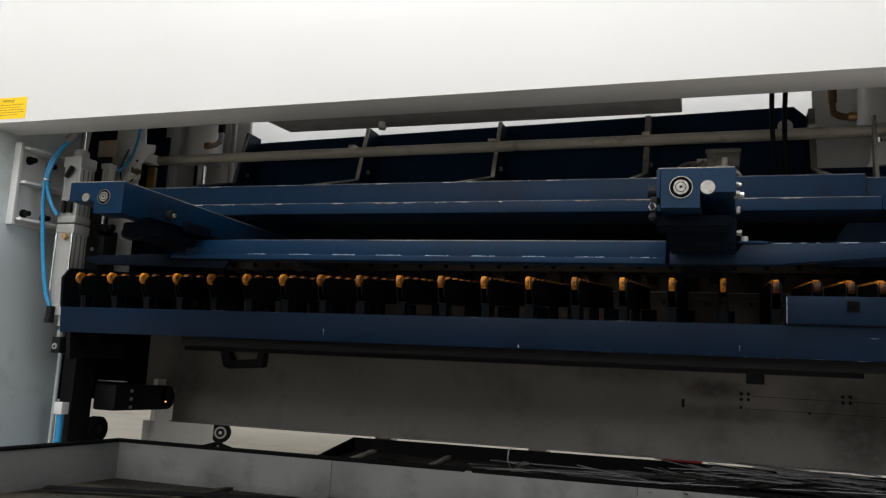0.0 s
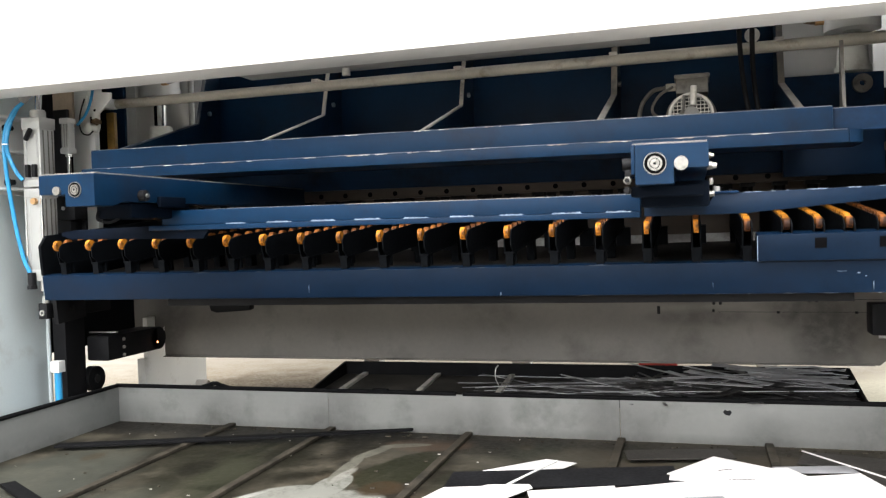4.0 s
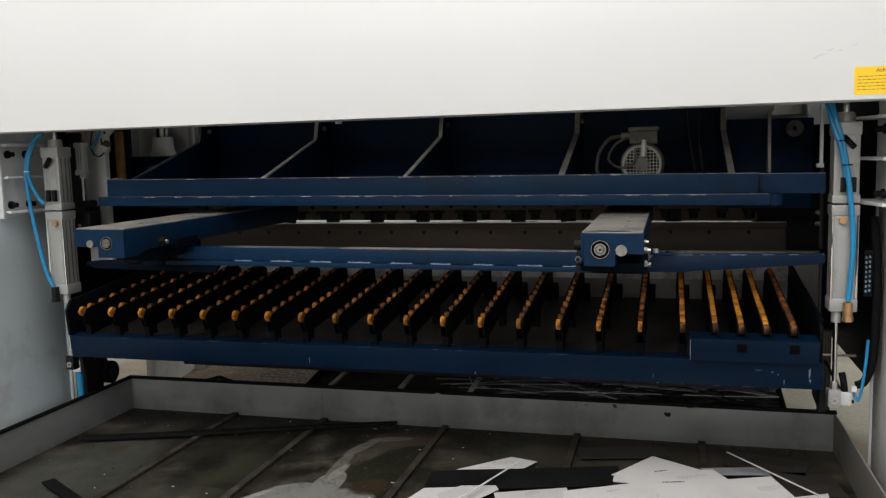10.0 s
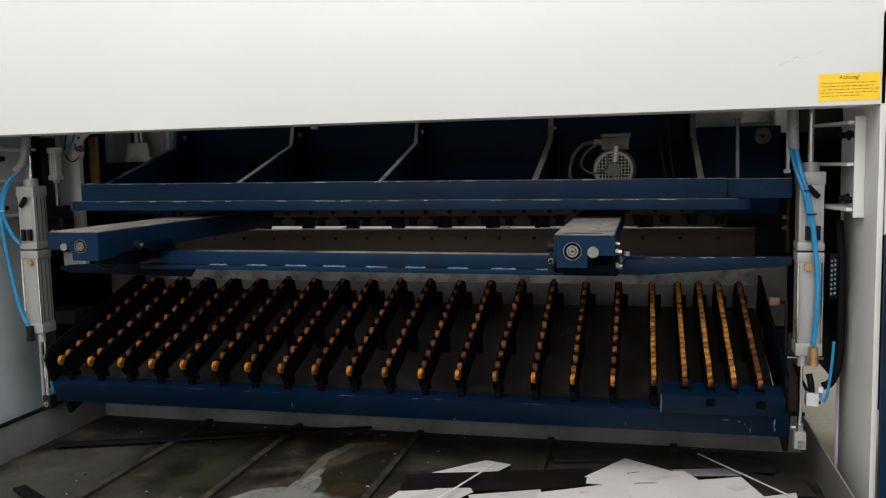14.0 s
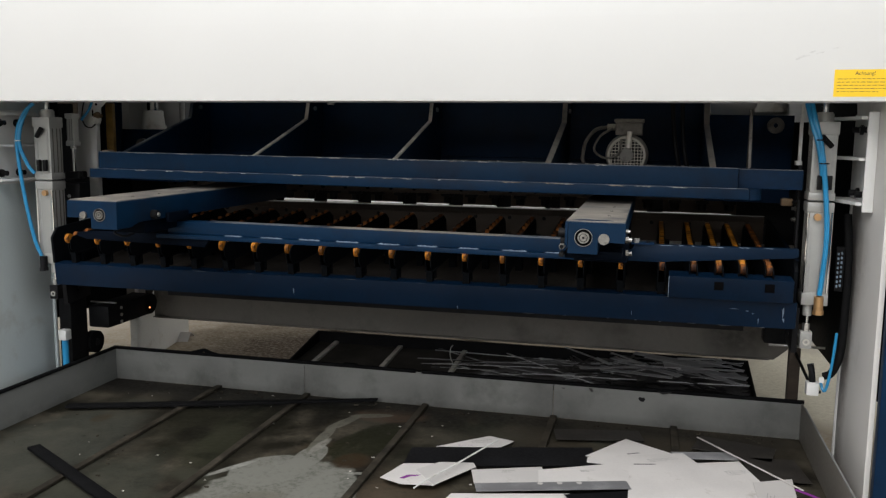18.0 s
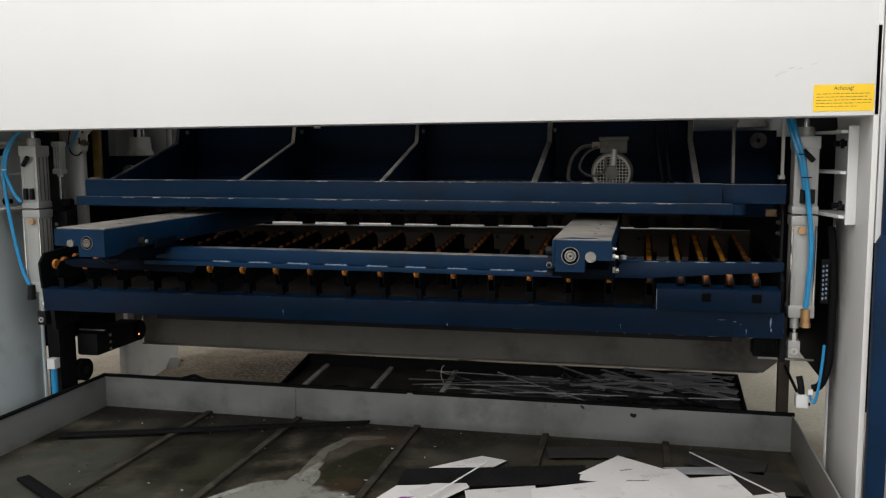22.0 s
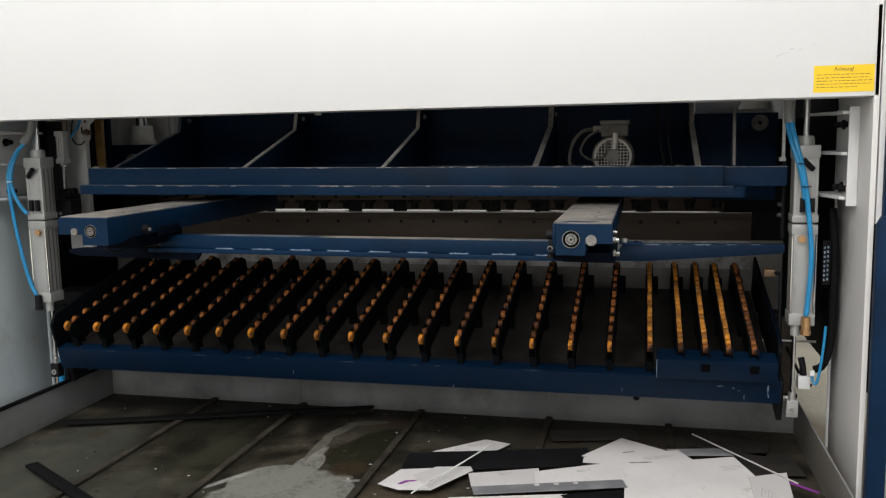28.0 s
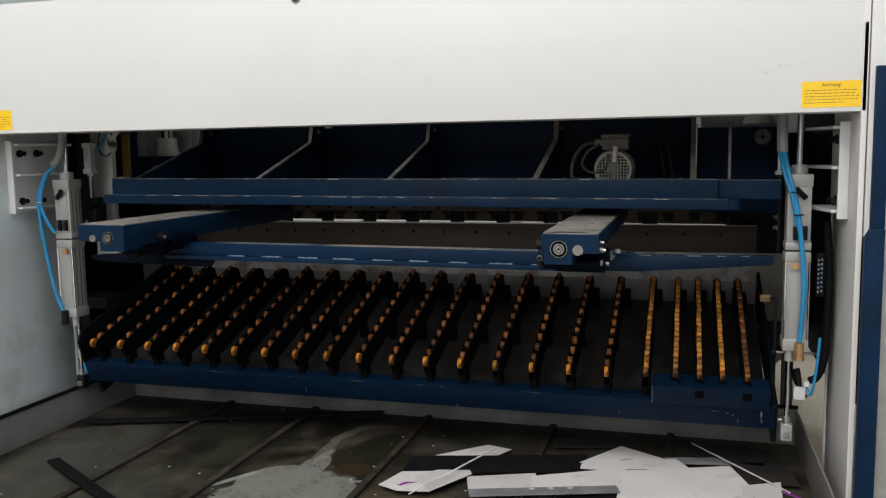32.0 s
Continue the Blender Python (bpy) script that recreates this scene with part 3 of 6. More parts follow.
for x, z, a, b in ((1.50, 1.542, 0.020, 0.004), (1.525, 1.556, 0.012, 0.003), (1.482, 1.535, 0.010, 0.004), (1.545, 1.552, 0.016, 0.0025), (1.59, 1.566, 0.012, 0.003), (0.20, 1.553, 0.006, 0.003)):
    bm = B()
    n = 14
    vs = [bm.verts.new((x + a * math.cos(2 * math.pi * i / n) * random.uniform(0.6, 1.1), -0.0004, z + 0.5 * a * math.cos(2 * math.pi * i / n) * 0.4 + b * math.sin(2 * math.pi * i / n) * random.uniform(0.5, 1.2))) for i in range(n)]
    bm.faces.new(vs)
    part("smear", bm, SMEAR, cover, "grey hand smear")

# ---- lower bed, blade and chute ----
bed = thing("shear_bed", "oil-stained steel bed of a shear with its lower blade", "machine bed")
bm = B()
box(bm, -1.42, 1.56, 1.20, 1.30, 0.80, 0.90, 0.003)
part("blade_carrier", bm, OLIVE, bed)
part("lower_blade", box(B(), -1.42, 1.56, 1.196, 1.23, 0.8995, 0.930, 0.0015), OLIVE, bed, "ground lower blade")
part("blade_edge", box(B(), -1.42, 1.56, 1.195, 1.205, 0.9285, 0.9312), GREY_METAL, bed, "ground cutting edge")
for k in range(18):
    part("blade_screw", rod(B(), (-1.32 + k * 0.17, 1.1985, 0.885), (-1.32 + k * 0.17, 1.21, 0.885), 0.009, 12), BLACK, bed)
# added plate, paler than the chute, carries the brightness of its lit top
part("bed_apron", box(B(), -1.44, 1.56, 1.200, 1.2075, 0.665, 0.799, 0.001), APRON, bed, "scratched pale plate added over the chute's bright top")
bm = B()
prism(bm, [(-1.62, 0.258), (1.64, 0.258), (1.70, 0.31), (1.70, 0.80), (-1.62, 0.80)], "y", 1.208, 1.214)
chute = part("chute_plate", bm, CHUTE, bed, "grey chute sheet with oil stains")
part("chute_lip", box(B(), -1.62, 1.62, 1.19, 1.207, 0.258, 0.263), CHUTE, bed)
for x, z in ((1.035, 0.520), (1.40, 0.527)):
    plate = part("chute_fitting", box(B(), x - 0.026, x + 0.026, 1.2045, 1.2075, z - 0.022, z + 0.022, 0.001), CHUTE, bed)
    for dx in (-0.013, 0.013):
        for dz in (-0.011, 0.011):
            part("fitting_screw", rod(B(), (x + dx, 1.2025, z + dz), (x + dx, 1.205, z + dz), 0.007, 8), BLACK, plate)
for x, z, w, h in ((1.02, 0.478, 0.010, 0.012), (0.80, 0.482, 0.012, 0.034), (1.27, 0.47, 0.012, 0.010), (1.56, 0.468, 0.012, 0.010)):
    part("chute_screw", box(B(), x - w / 2, x + w / 2, 1.2045, 1.2075, z - h / 2, z + h / 2, 0.002), BLACK, bed)
for x0, x1, z, h in ((1.07, 1.655, 0.522, 0.0016), (1.04, 1.60, 0.472, 0.0014)):
    part("scratch_line", prism(B(), [(x0, z), (x1, z - 0.004), (x1, z - 0.004 + h), (x0, z + h)], "y", 1.2068, 1.2078), BLACK, bed, "dark scored line")
part("front_table", box(B(), -1.5, 1.5, 1.605, 2.4, 0.87, 0.905, 0.003), WHITE_DIRTY, bed, "pale steel front table")
# dark strip added so less pale table shows through the blade gap
part("table_edge", box(B(), -1.5, 1.5, 1.31, 1.604, 0.87, 0.904, 0.003), OLIVE, bed, "dark strip added along the front table's edge")
for x in (-0.9, 0.0, 1.3):
    part("table_leg", box(B(), x - 0.05, x + 0.05, 2.2, 2.3, 0.0, 0.87, 0.004), WHITE_DIRTY, bed)

# black sheets added to keep the throat dark against the hall beyond
for x0, x1, z0 in ((-1.80, -1.43, 0.70), (1.425, 1.80, 0.42)):
    part("throat_backing", box(B(), x0, x1, 1.305, 1.33, z0, 1.36, 0.003), BLACK, bed, "black backing sheet added to darken the throat")

part("chute_skirt", prism(B(), [(-1.80, 0.36), (-1.66, 0.34), (-1.625, 0.42), (-1.625, 0.70), (-1.80, 0.70)], "y", 1.216, 1.222), CHUTE, bed, "grey sheet beside the chute")
for x, w, z, a in ((-0.93, 0.10, 0.9330, 3.0), (-0.62, 0.13, 0.9335, -2.5), (-0.40, 0.09, 0.9340, 6.0), (-0.12, 0.12, 0.9330, -1.5), (0.10, 0.14, 0.9335, 2.0), (0.38, 0.10, 0.9330, -4.0), (0.62, 0.09, 0.9325, 3.0)):
    ob = part("sheet_sliver", box(B(), -w / 2, w / 2, -0.03, 0.03, 0.0, 0.0012), BROWN if a > 4 or a < -3 else WHITE_DIRTY, bed, "thin sheet sliver in the blade gap")
    ob.matrix_basis = pose(x, 1.245, z, 0, a * 0.4, a)

# ---- hold-down row with its feet ----
hold = thing("hold_down_row", "black row of hold-down feet above the lower blade", "clamp")
part("carrier", box(B(), -1.45, 1.45, 1.11, 1.17, 1.0, 1.06, 0.003), OLIVE, hold)
for k in range(24):
    x = -1.36 + k * 0.12
    part("carrier_hole", rod(B(), (x - 0.045, 1.108, 1.022), (x - 0.045, 1.112, 1.022), 0.011, 12), HOLE, hold)
part("upper_blade", prism(B(), [(-1.42, 0.9500), (1.44, 0.9325), (1.44, 1.04), (-1.42, 1.04)], "y", 1.235, 1.26, 0.001), OLIVE, hold, "upper blade")
for k in range(24):
    x = -1.36 + k * 0.12
    part("foot", rod(B(), (x, 1.14, 0.955), (x, 1.14, 1.0), 0.021, 14), BLACK, hold)
    part("foot_pad", box(B(), x - 0.028, x + 0.028, 1.11, 1.17, 0.985, 1.0, 0.002), BLACK, hold)
for k in range(11):
    x = -1.358 + 0.243 * k
    part("finger", box(B(), x - 0.036, x + 0.036, 1.2308, 1.2345, 0.9314, 1.02, 0.0005), BLACK, hold)

# ---- ram with its shelf ----
ram = thing("shear_ram", "blue painted welded ram of a shear with gussets", "machine beam", turn=(0, TILT, 0))
bm = B()
prism(bm, [(-1.27, 1.19), (-1.22, 1.565), (-1.18, 1.58), (1.20, 1.645), (1.25, 1.60), (1.27, 1.19)], "y", 1.00, 1.03, 0.002)
part("back_plate", bm, BLUE, ram)
part("lower_plate", box(B(), -1.56, 1.56, 1.031, 1.06, 1.04, 1.19, 0.002), NAVY, ram)
part("shelf", box(B(), -1.25, 1.34, 0.284, 1.0, 1.120, 1.136), NAVY, ram)
part("front_rail", box(B(), -1.255, 1.34, 0.262, 0.282, 1.119, 1.189, 0.003), BLUE, ram)
part("rail_cap", box(B(), -1.253, 1.338, 0.2635, 0.2815, 1.1888, 1.1912, 0.0008), EDGE, ram, "rubbed top edge")
part("lip", box(B(), -1.29, 1.38, 0.247, 0.45, 1.080, 1.1185, 0.004), BLUE, ram)
part("lip_corner", prism(B(), [(1.3805, 0.247), (1.398, 0.250), (1.412, 0.258), (1.421, 0.271), (1.424, 0.287), (1.424, 0.45), (1.3805, 0.45)], "z", 1.0805, 1.118), BLUE, ram)
part("lip_wear", box(B(), -1.28, 1.375, 0.2475, 0.262, 1.1183, 1.1198), EDGE, ram, "rubbed lip edge")
WORN = random.Random(21)
for y, z, count, size, tall in ((0.2466, 1.1172, 34, 0.075, 0.0030), (0.2616, 1.1892, 22, 0.06, 0.0022)):
    for _ in range(count):
        x, w, h = WORN.uniform(-1.24, 1.30), WORN.uniform(0.008, size), WORN.uniform(0.0008, tall)
        chip = prism(B(), [(x, z), (x + w * 0.3, z - h), (x + w * 0.55, z - h * 0.3), (x + w * 0.8, z - h * 0.8), (x + w, z), (x + w * 0.5, z + 0.0006)], "y", y, y + 0.0012)
        part("rubbed_chip", chip, BARE if WORN.random() < 0.5 else TAN, ram, "rubbed bare paint edge")
part("rail_extension", box(B(), 1.342, 1.56, 0.295, 0.32, 1.118, 1.186, 0.003), NAVY, ram)
part("extension_cap", box(B(), 1.343, 1.559, 0.296, 0.319, 1.1858, 1.1878), EDGE, ram)
for x in (-1.15, -0.545, 0.055, 0.653, 1.244):
    wide = 0.013 if x < 0.3 else 0.020
    part("gusset", prism(B(), [(0.285, 1.136), (0.285, 1.19), (0.82, 1.347), (0.90, 1.60), (1.0, 1.60), (1.0, 1.136)], "x", x, x + wide), BLUE, ram)
    part("gusset_edge", prism(B(), [(0.280, 1.191), (0.815, 1.349), (0.896, 1.601), (0.902, 1.599), (0.822, 1.345), (0.290, 1.188)], "x", x - 0.001, x + wide + 0.001), BARE if -1 < x < 0.3 else SCUFFED if x > 0 else EDGE, ram, "bare flame-cut edge")
    part("gusset_bolt", rod(B(), (x + wide, 0.90, 1.40), (x + wide + 0.010, 0.90, 1.40), 0.010, 12), STEEL, ram)
part("end_rib", prism(B(), [(0.33, 1.19), (0.37, 1.40), (0.385, 1.40), (0.385, 1.19)], "x", 1.377, 1.387), MOTOR_GREY, ram)
part("shelf_ledge", box(B(), 0.09, 1.24, 0.90, 0.999, 1.136, 1.172, 0.003), CHIPS, ram, "ledge strip caked with grey chips")
part("chip_patch", box(B(), -0.36, -0.06, 0.93, 0.999, 1.136, 1.147, 0.003), CHIPS, ram, "caked grey chips")
bm = B()
for _ in range(520):
    x, y, z = random.uniform(0.1, 1.23), 0.8985, random.uniform(1.138, 1.172)
    if random.random() < 0.35:
        y, z = random.uniform(0.5, 0.89), 1.1365
    s = random.uniform(0.002, 0.006)
    box(bm, x, x + s * random.uniform(0.6, 3), y, y + 0.002, z, z + s * 0.5)
tagged(part("swarf", bm, BARE, ram, "pale metal swarf on the shelf"), "pale metal swarf on the shelf", kind="stuff")
part("end_post", box(B(), -1.728, -1.632, 0.965, 0.984, 1.02, 1.62, 0.003), NAVY, ram)
for x0, x1, zt in ((-1.66, -1.272, 1.285), (1.272, 1.62, 1.395)):
    part("end_plate", box(B(), x0, x1, 0.985, 1.02, 1.02, zt, 0.003), NAVY, ram)
for x, z in ((-1.51, 1.205), (1.545, 1.352)):
    bm = B()
    rod(bm, (x, 0.962, z), (x, 0.985, z), 0.034, 24, hollow=0.010)
    part("pivot_disc", bm, MOTOR_GREY, ram, "grey round pivot disc")
bm = B()
rod(bm, (1.17, 0.994, 1.565), (1.17, 1.0, 1.565), 0.028, 20)
part("lifting_hole", bm, WHITE_DIRTY, ram)

# ---- hydraulic cylinders beside the ram ----
ram_feet = []
for sx, zt in ((-1, 1.300), (1, 1.40)):
    cx = -1.508 if sx < 0 else 1.545
    hc = thing("hydraulic_cylinder", "white hydraulic cylinder standing on the ram's end plate", "cylinder", group="ram cylinders", at=(cx, 1.09, zt))
    bm = B()
    rod(bm, (0, 0, 0.0), (0, 0, 0.020), 0.066, 28), rod(bm, (0, 0, 0.020), (0, 0, 0.095), 0.058, 28, r1=0.052)
    ram_feet.append(part("foot_flange", bm, WHITE_DIRTY, hc))
    ram_feet.append(part("piston_rod", rod(B(), (0, 0, 0.085), (0, 0, 0.40), 0.032, 24), CHROME, hc))
    bm = B()
    low = 0.24 if sx < 0 else 0.165
    rod(bm, (0, 0.0, low), (0, 0.0, 0.75), 0.095, 32), rod(bm, (0, 0, low - 0.012), (0, 0, low + 0.03), 0.100, 32)
    part("barrel", bm, WHITE, hc)
    ex, ez = (1.349 - cx, 1.585 - zt) if sx > 0 else (-1.345 - cx, 1.59 - zt)
    bm = B()
    hose(bm, [(ex, -0.09, ez + 0.30), (ex, -0.09, ez + 0.05), (ex + sx * 0.014, -0.09, ez + 0.012), (ex + 0.045 * (1 if sx > 0 else -1), -0.09, ez), (ex + sx * 0.07, -0.09, ez)], 0.013, 10)
    part("elbow_pipe", bm, BROWN if sx > 0 else GREY_METAL, hc, "brown steel elbow pipe" if sx > 0 else "zinc plated elbow pipe")
    part("hose_crimp", rod(B(), (ex, -0.09, ez + 0.06), (ex, -0.09, ez + 0.13), 0.018, 12), BLACK if sx < 0 else BROWN, hc)
    part("upper_hose", rod(B(), (ex, -0.09, ez + 0.13), (ex, -0.09, ez + 0.31), 0.0165, 12), BLACK, hc, "black hydraulic hose")
    part("pipe_union", rod(B(), (ex + sx * 0.055, -0.09, ez), (ex + sx * 0.085, -0.09, ez), 0.018, 8), BRASS, hc)
part_wall = thing("machine_side_wall", "white painted inner wall sheets beside the ram", "machine panel")
part("sheet", box(B(), -1.79, -1.745, 1.16, 1.5, 1.20, 1.9, 0.002), WHITE, part_wall)
part("mount_sheet", box(B(), -1.744, -1.33, 1.22, 1.24, 1.24, 1.9, 0.003), WHITE, part_wall)
part("mount_sheet", box(B(), 1.30, 1.64, 1.22, 1.24, 1.28, 1.9, 0.003), WHITE, part_wall)
part("vertical_pipe", rod(B(), (-1.375, 1.15, 1.24), (-1.375, 1.15, 1.9), 0.014, 14), ALU, part_wall)

# ---- round bar behind the cover ----
bar = thing("torsion_bar", "dusty grey round steel bar behind the white cover", "shaft")
part("shaft", rod(B(), (-1.60, 0.80, 1.4655), (1.76, 0.80, 1.466), 0.0215, 24), BAR_GREY, bar)
bm = B()
prism(bm, [(-1.522, 1.335), (-1.512, 1.318), (-1.497, 1.312), (-1.482, 1.318), (-1.474, 1.335), (-1.474, 1.395), (-1.41, 1.45), (-1.41, 1.48), (-1.46, 1.485), (-1.47, 1.60), (-1.53, 1.60)], "y", 0.60, 0.612, 0.002)
lever = part("lever_plate", bm, WHITE, bar, "white lever plate")
part("lever_hole", rod(B(), (-1.492, 0.5985, 1.41), (-1.492, 0.601, 1.41), 0.006, 10), HOLE, lever)
part("lever_slot", box(B(), -1.516, -1.509, 0.5985, 0.601, 1.355, 1.385), HOLE, lever)
part("lever_roller", rod(B(), (-1.498, 0.565, 1.333), (-1.498, 0.599, 1.333), 0.018, 18), WHITE_DIRTY, lever)
part("lever_nut", hexbolt(B(), (-1.485, 0.60, 1.360), (0, -1, 0), 0.011, 0.022), BROWN, lever)
part("lever_nut", rod(B(), (-1.475, 0.585, 1.358), (-1.455, 0.585, 1.356), 0.010, 8), BROWN, lever)
part("lever_arm", prism(B(), [(0.60, 1.43), (0.60, 1.475), (0.80, 1.487), (0.83, 1.465), (0.80, 1.442)], "x", -1.57, -1.53, 0.003), WHITE, bar)
bm = B()
hose(bm, [(-1.530, 0.585, 1.46), (-1.545, 0.575, 1.40), (-1.548, 0.57, 1.345), (-1.525, 0.56, 1.310), (-1.495, 0.56, 1.302), (-1.475, 0.565, 1.318)], 0.0032, 6)
part("clip_wire", bm, BLACK, bar)
for x in (-0.55, 0.065, 0.67, 1.25):
    part("bar_saddle", box(B(), x - 0.008, x + 0.022, 0.775, 0.86, 1.480, 1.494, 0.002), BARE, bar)

# ---- hanging cables ----
cables = thing("hanging_cables", "two black cables hanging in front of the ram", "cable")
for dx in (0.0, 0.035):
    bm = B()
    hose(bm, [(1.125 + dx * 1.4, 0.72, 1.75), (1.12 + dx * 1.2, 0.71, 1.5), (1.13 + dx, 0.70, 1.33), (1.15 + dx * 0.9, 0.69, 1.20), (1.17 + dx * 0.9, 0.67, 1.128)], 0.009, 8)
    part("cable", bm, BLACK, cables)

# ---- motor on the shelf ----
MOTOR = (0.951, 0.515, 1.213)
motor = thing("electric_motor", "grey electric motor with a fan grille on the blue shelf", "motor", at=MOTOR)
motor.scale = (1.055, 1.055, 1.055)
bm = B()
rod(bm, (0, 0.055, 0), (0, 0.27, 0), 0.064, 32)
for k in range(26):
    a = 2 * math.pi * k / 26
    c, s = math.cos(a), math.sin(a)
    prism(bm, [(0.060 * c - 0.002 * s, 0.060 * s + 0.002 * c), (0.077 * c - 0.0015 * s, 0.077 * s + 0.0015 * c), (0.077 * c + 0.0015 * s, 0.077 * s - 0.0015 * c), (0.060 * c + 0.002 * s, 0.060 * s - 0.002 * c)], "y", 0.07, 0.26)
part("stator", bm, MOTOR_GREY, motor)
bm = B()
rod(bm, (0, 0.004, 0), (0, 0.075, 0), 0.070, 36, r1=0.080, hollow=0.062)
cowl = part("fan_cowl", bm, BAR_GREY, motor, "pale grey fan cowl")
bm = B()
for k in range(10):
    d = -0.0531 + 0.0118 * k
    w = math.sqrt(max(0.062 ** 2 - d * d, 0))
    box(bm, d - 0.0012, d + 0.0012, 0.002, 0.006, -w, w)
    box(bm, -w, w, 0.0025, 0.0065, d - 0.0012, d + 0.0012)
part("grille", bm, BAR_GREY, cowl, "pale wire grille")
part("hub_disc", rod(B(), (0, -0.001, 0), (0, 0.006, 0), 0.026, 24), MOTOR_GREY, cowl, "round grey hub plate")
part("fan_dark", rod(B(), (0, 0.03, 0), (0, 0.035, 0), 0.061, 24), BLACK, cowl, "dark fan behind the grille")
bm = B()
box(bm, -0.045, 0.055, 0.05, 0.17, 0.075, 0.122, 0.004)
tbx = part("terminal_box", bm, MOTOR_GREY, motor)
part("box_lid", box(B(), -0.05, 0.06, 0.045, 0.175, 0.122, 0.136, 0.003), MOTOR_GREY, tbx)
part("cable_gland", rod(B(), (-0.045, 0.10, 0.105), (-0.078, 0.10, 0.105), 0.013, 10), BAR_GREY, tbx)
bm = B()
hose(bm, [(-0.075, 0.10, 0.105), (-0.12, 0.09, 0.095), (-0.155, 0.07, 0.05), (-0.165, 0.05, -0.01), (-0.16, 0.05, -0.031)], 0.007, 8)
part("power_cable", bm, MOTOR_GREY, motor, "grey sheathed power cable")
bm = B()
hose(bm, [(-0.055, 0.06, 0.10), (-0.10, 0.04, 0.07), (-0.12, 0.02, 0.02), (-0.08, 0.0, -0.01), (-0.03, -0.012, 0.005), (-0.02, -0.012, 0.06)], 0.0045, 8)
part("signal_cable", bm, MOTOR_GREY, motor)
part("eye_pin", rod(B(), (0.006, -0.012, 0.028), (0.010, -0.008, 0.088), 0.010, 12), BARE, motor, "worn metal pin")
part("motor_foot", box(B(), -0.06, 0.06, 0.10, 0.24, -0.0735, -0.066), MOTOR_GREY, motor)
for sx in (-1, 1):
    part("foot_leg", box(B(), sx * 0.05 - 0.008, sx * 0.05 + 0.008, 0.10, 0.24, -0.0725, -0.05), MOTOR_GREY, motor)

# ---- back gauge ----
gauge = thing("back_gauge", "blue back gauge with two arms and a fence rail", "gauge", turn=(0, TILT, 0))
for x0, x1, sg in ((-0.892, -0.70, -1), (0.803, 0.978, 1)):
    ring = -0.766 if sg < 0 else 0.858
    plug = -0.827 if sg < 0 else 0.917
    a, b = (x0 + 0.092, x1) if sg < 0 else (x0 + 0.010, x0 + 0.097)
    c, d = (x0, a - 0.001) if sg < 0 else (b + 0.001, x1)
    arm = part("arm", prism(B(), [(-0.41, 0.951), (-0.41, 1.045), (0.95, 1.045), (0.95, 0.965), (-0.28, 0.965), (-0.33, 0.951)], "x", a, b, 0.003), BLUE, gauge)
    low, edge = (0.951, 0.987)
    face = [(a, low), (b, low), (b, 1.043), (c, 1.043), (c, edge), (a, edge)] if sg < 0 else [(a, low), (b, low), (b, edge), (d, edge), (d, 1.043), (a, 1.043)]
    part("arm_face", prism(B(), face, "y", -0.4107, -0.4101), BLUE, arm)
    part("arm_side", box(B(), c, d, -0.409, 0.95, 0.987, 1.0448, 0.003), BLUE, arm)
    if sg > 0:
        part("arm_web", box(B(), x0, a - 0.001, -0.407, 0.95, 0.975, 1.0448, 0.002), BLUE, arm)
    part("arm_top", box(B(), x0 + 0.003, x1 - 0.003, -0.402, 0.94, 1.0446, 1.0482, 0.001), SCUFFED, arm, "worn bare metal top plate")
    for y in (-0.22, -0.05, 0.12):
        part("top_screw", rod(B(), ((x0 + x1) / 2 + 0.03, y, 1.047), ((x0 + x1) / 2 + 0.03, y, 1.049), 0.006, 10), BLACK, arm)
    bm = B()
    q = 0.78 if sg < 0 else 0.92
    rod(bm, (ring, -0.409, 0.999), (ring, -0.4135, 0.999), 0.0285 * q, 28, hollow=0.0268 * q)
    part("bearing_ring", bm, WORN_STEEL, arm, "worn steel bearing ring")
    part("bearing_gap", rod(B(), (ring, -0.409, 0.999), (ring, -0.411, 0.999), 0.0262 * q, 24), HOLE, arm)
    bm = B()
    rod(bm, (ring, -0.409, 0.999), (ring, -0.415, 0.999), 0.0185 * q, 24)
    pin = part("bearing_pin", bm, WORN_STEEL, arm)
    part("pin_groove", rod(B(), (ring, -0.4148, 0.999), (ring, -0.4156, 0.999), 0.0135 * q, 24, hollow=0.0115 * q), BLACK, pin)
    part("pin_hole", rod(B(), (ring, -0.4148, 0.999), (ring, -0.4157, 0.999), 0.004 * q, 8), BLACK, pin)
    part("end_plug", rod(B(), (plug, -0.405, 0.997), (plug, -0.418, 0.997), 0.0160 if sg > 0 else 0.0125, 24), WORN_STEEL, arm, "bare round end plug")
    if sg > 0:
        for z, w, r in ((0.992, 0.018, 0.010), (1.016, 0.012, 0.007)):
            bolt = part("clamp_bolt", rod(B(), (x1 - 0.004, -0.355, z), (x1 + w * 0.5, -0.355, z), r, 6), WORN_STEEL, arm, "bare steel clamp bolt")
            part("bolt_tip", rod(B(), (x1 + w * 0.5, -0.355, z), (x1 + w, -0.355, z), r * 0.6, 12), STEEL, bolt)
        part("carriage", box(B(), x0 + 0.012, x1 + 0.004, -0.22, -0.03, 0.902, 0.9645, 0.005), TAIL, arm, "dark carriage under the arm")
        part("carriage_plate", box(B(), x0 - 0.006, x1 - 0.01, -0.33, -0.221, 0.925, 0.950, 0.003), TAIL, arm)
        part("clamp_lug", box(B(), x1 + 0.001, x1 + 0.010, -0.37, -0.345, 0.946, 0.962, 0.003), WORN_STEEL, arm)
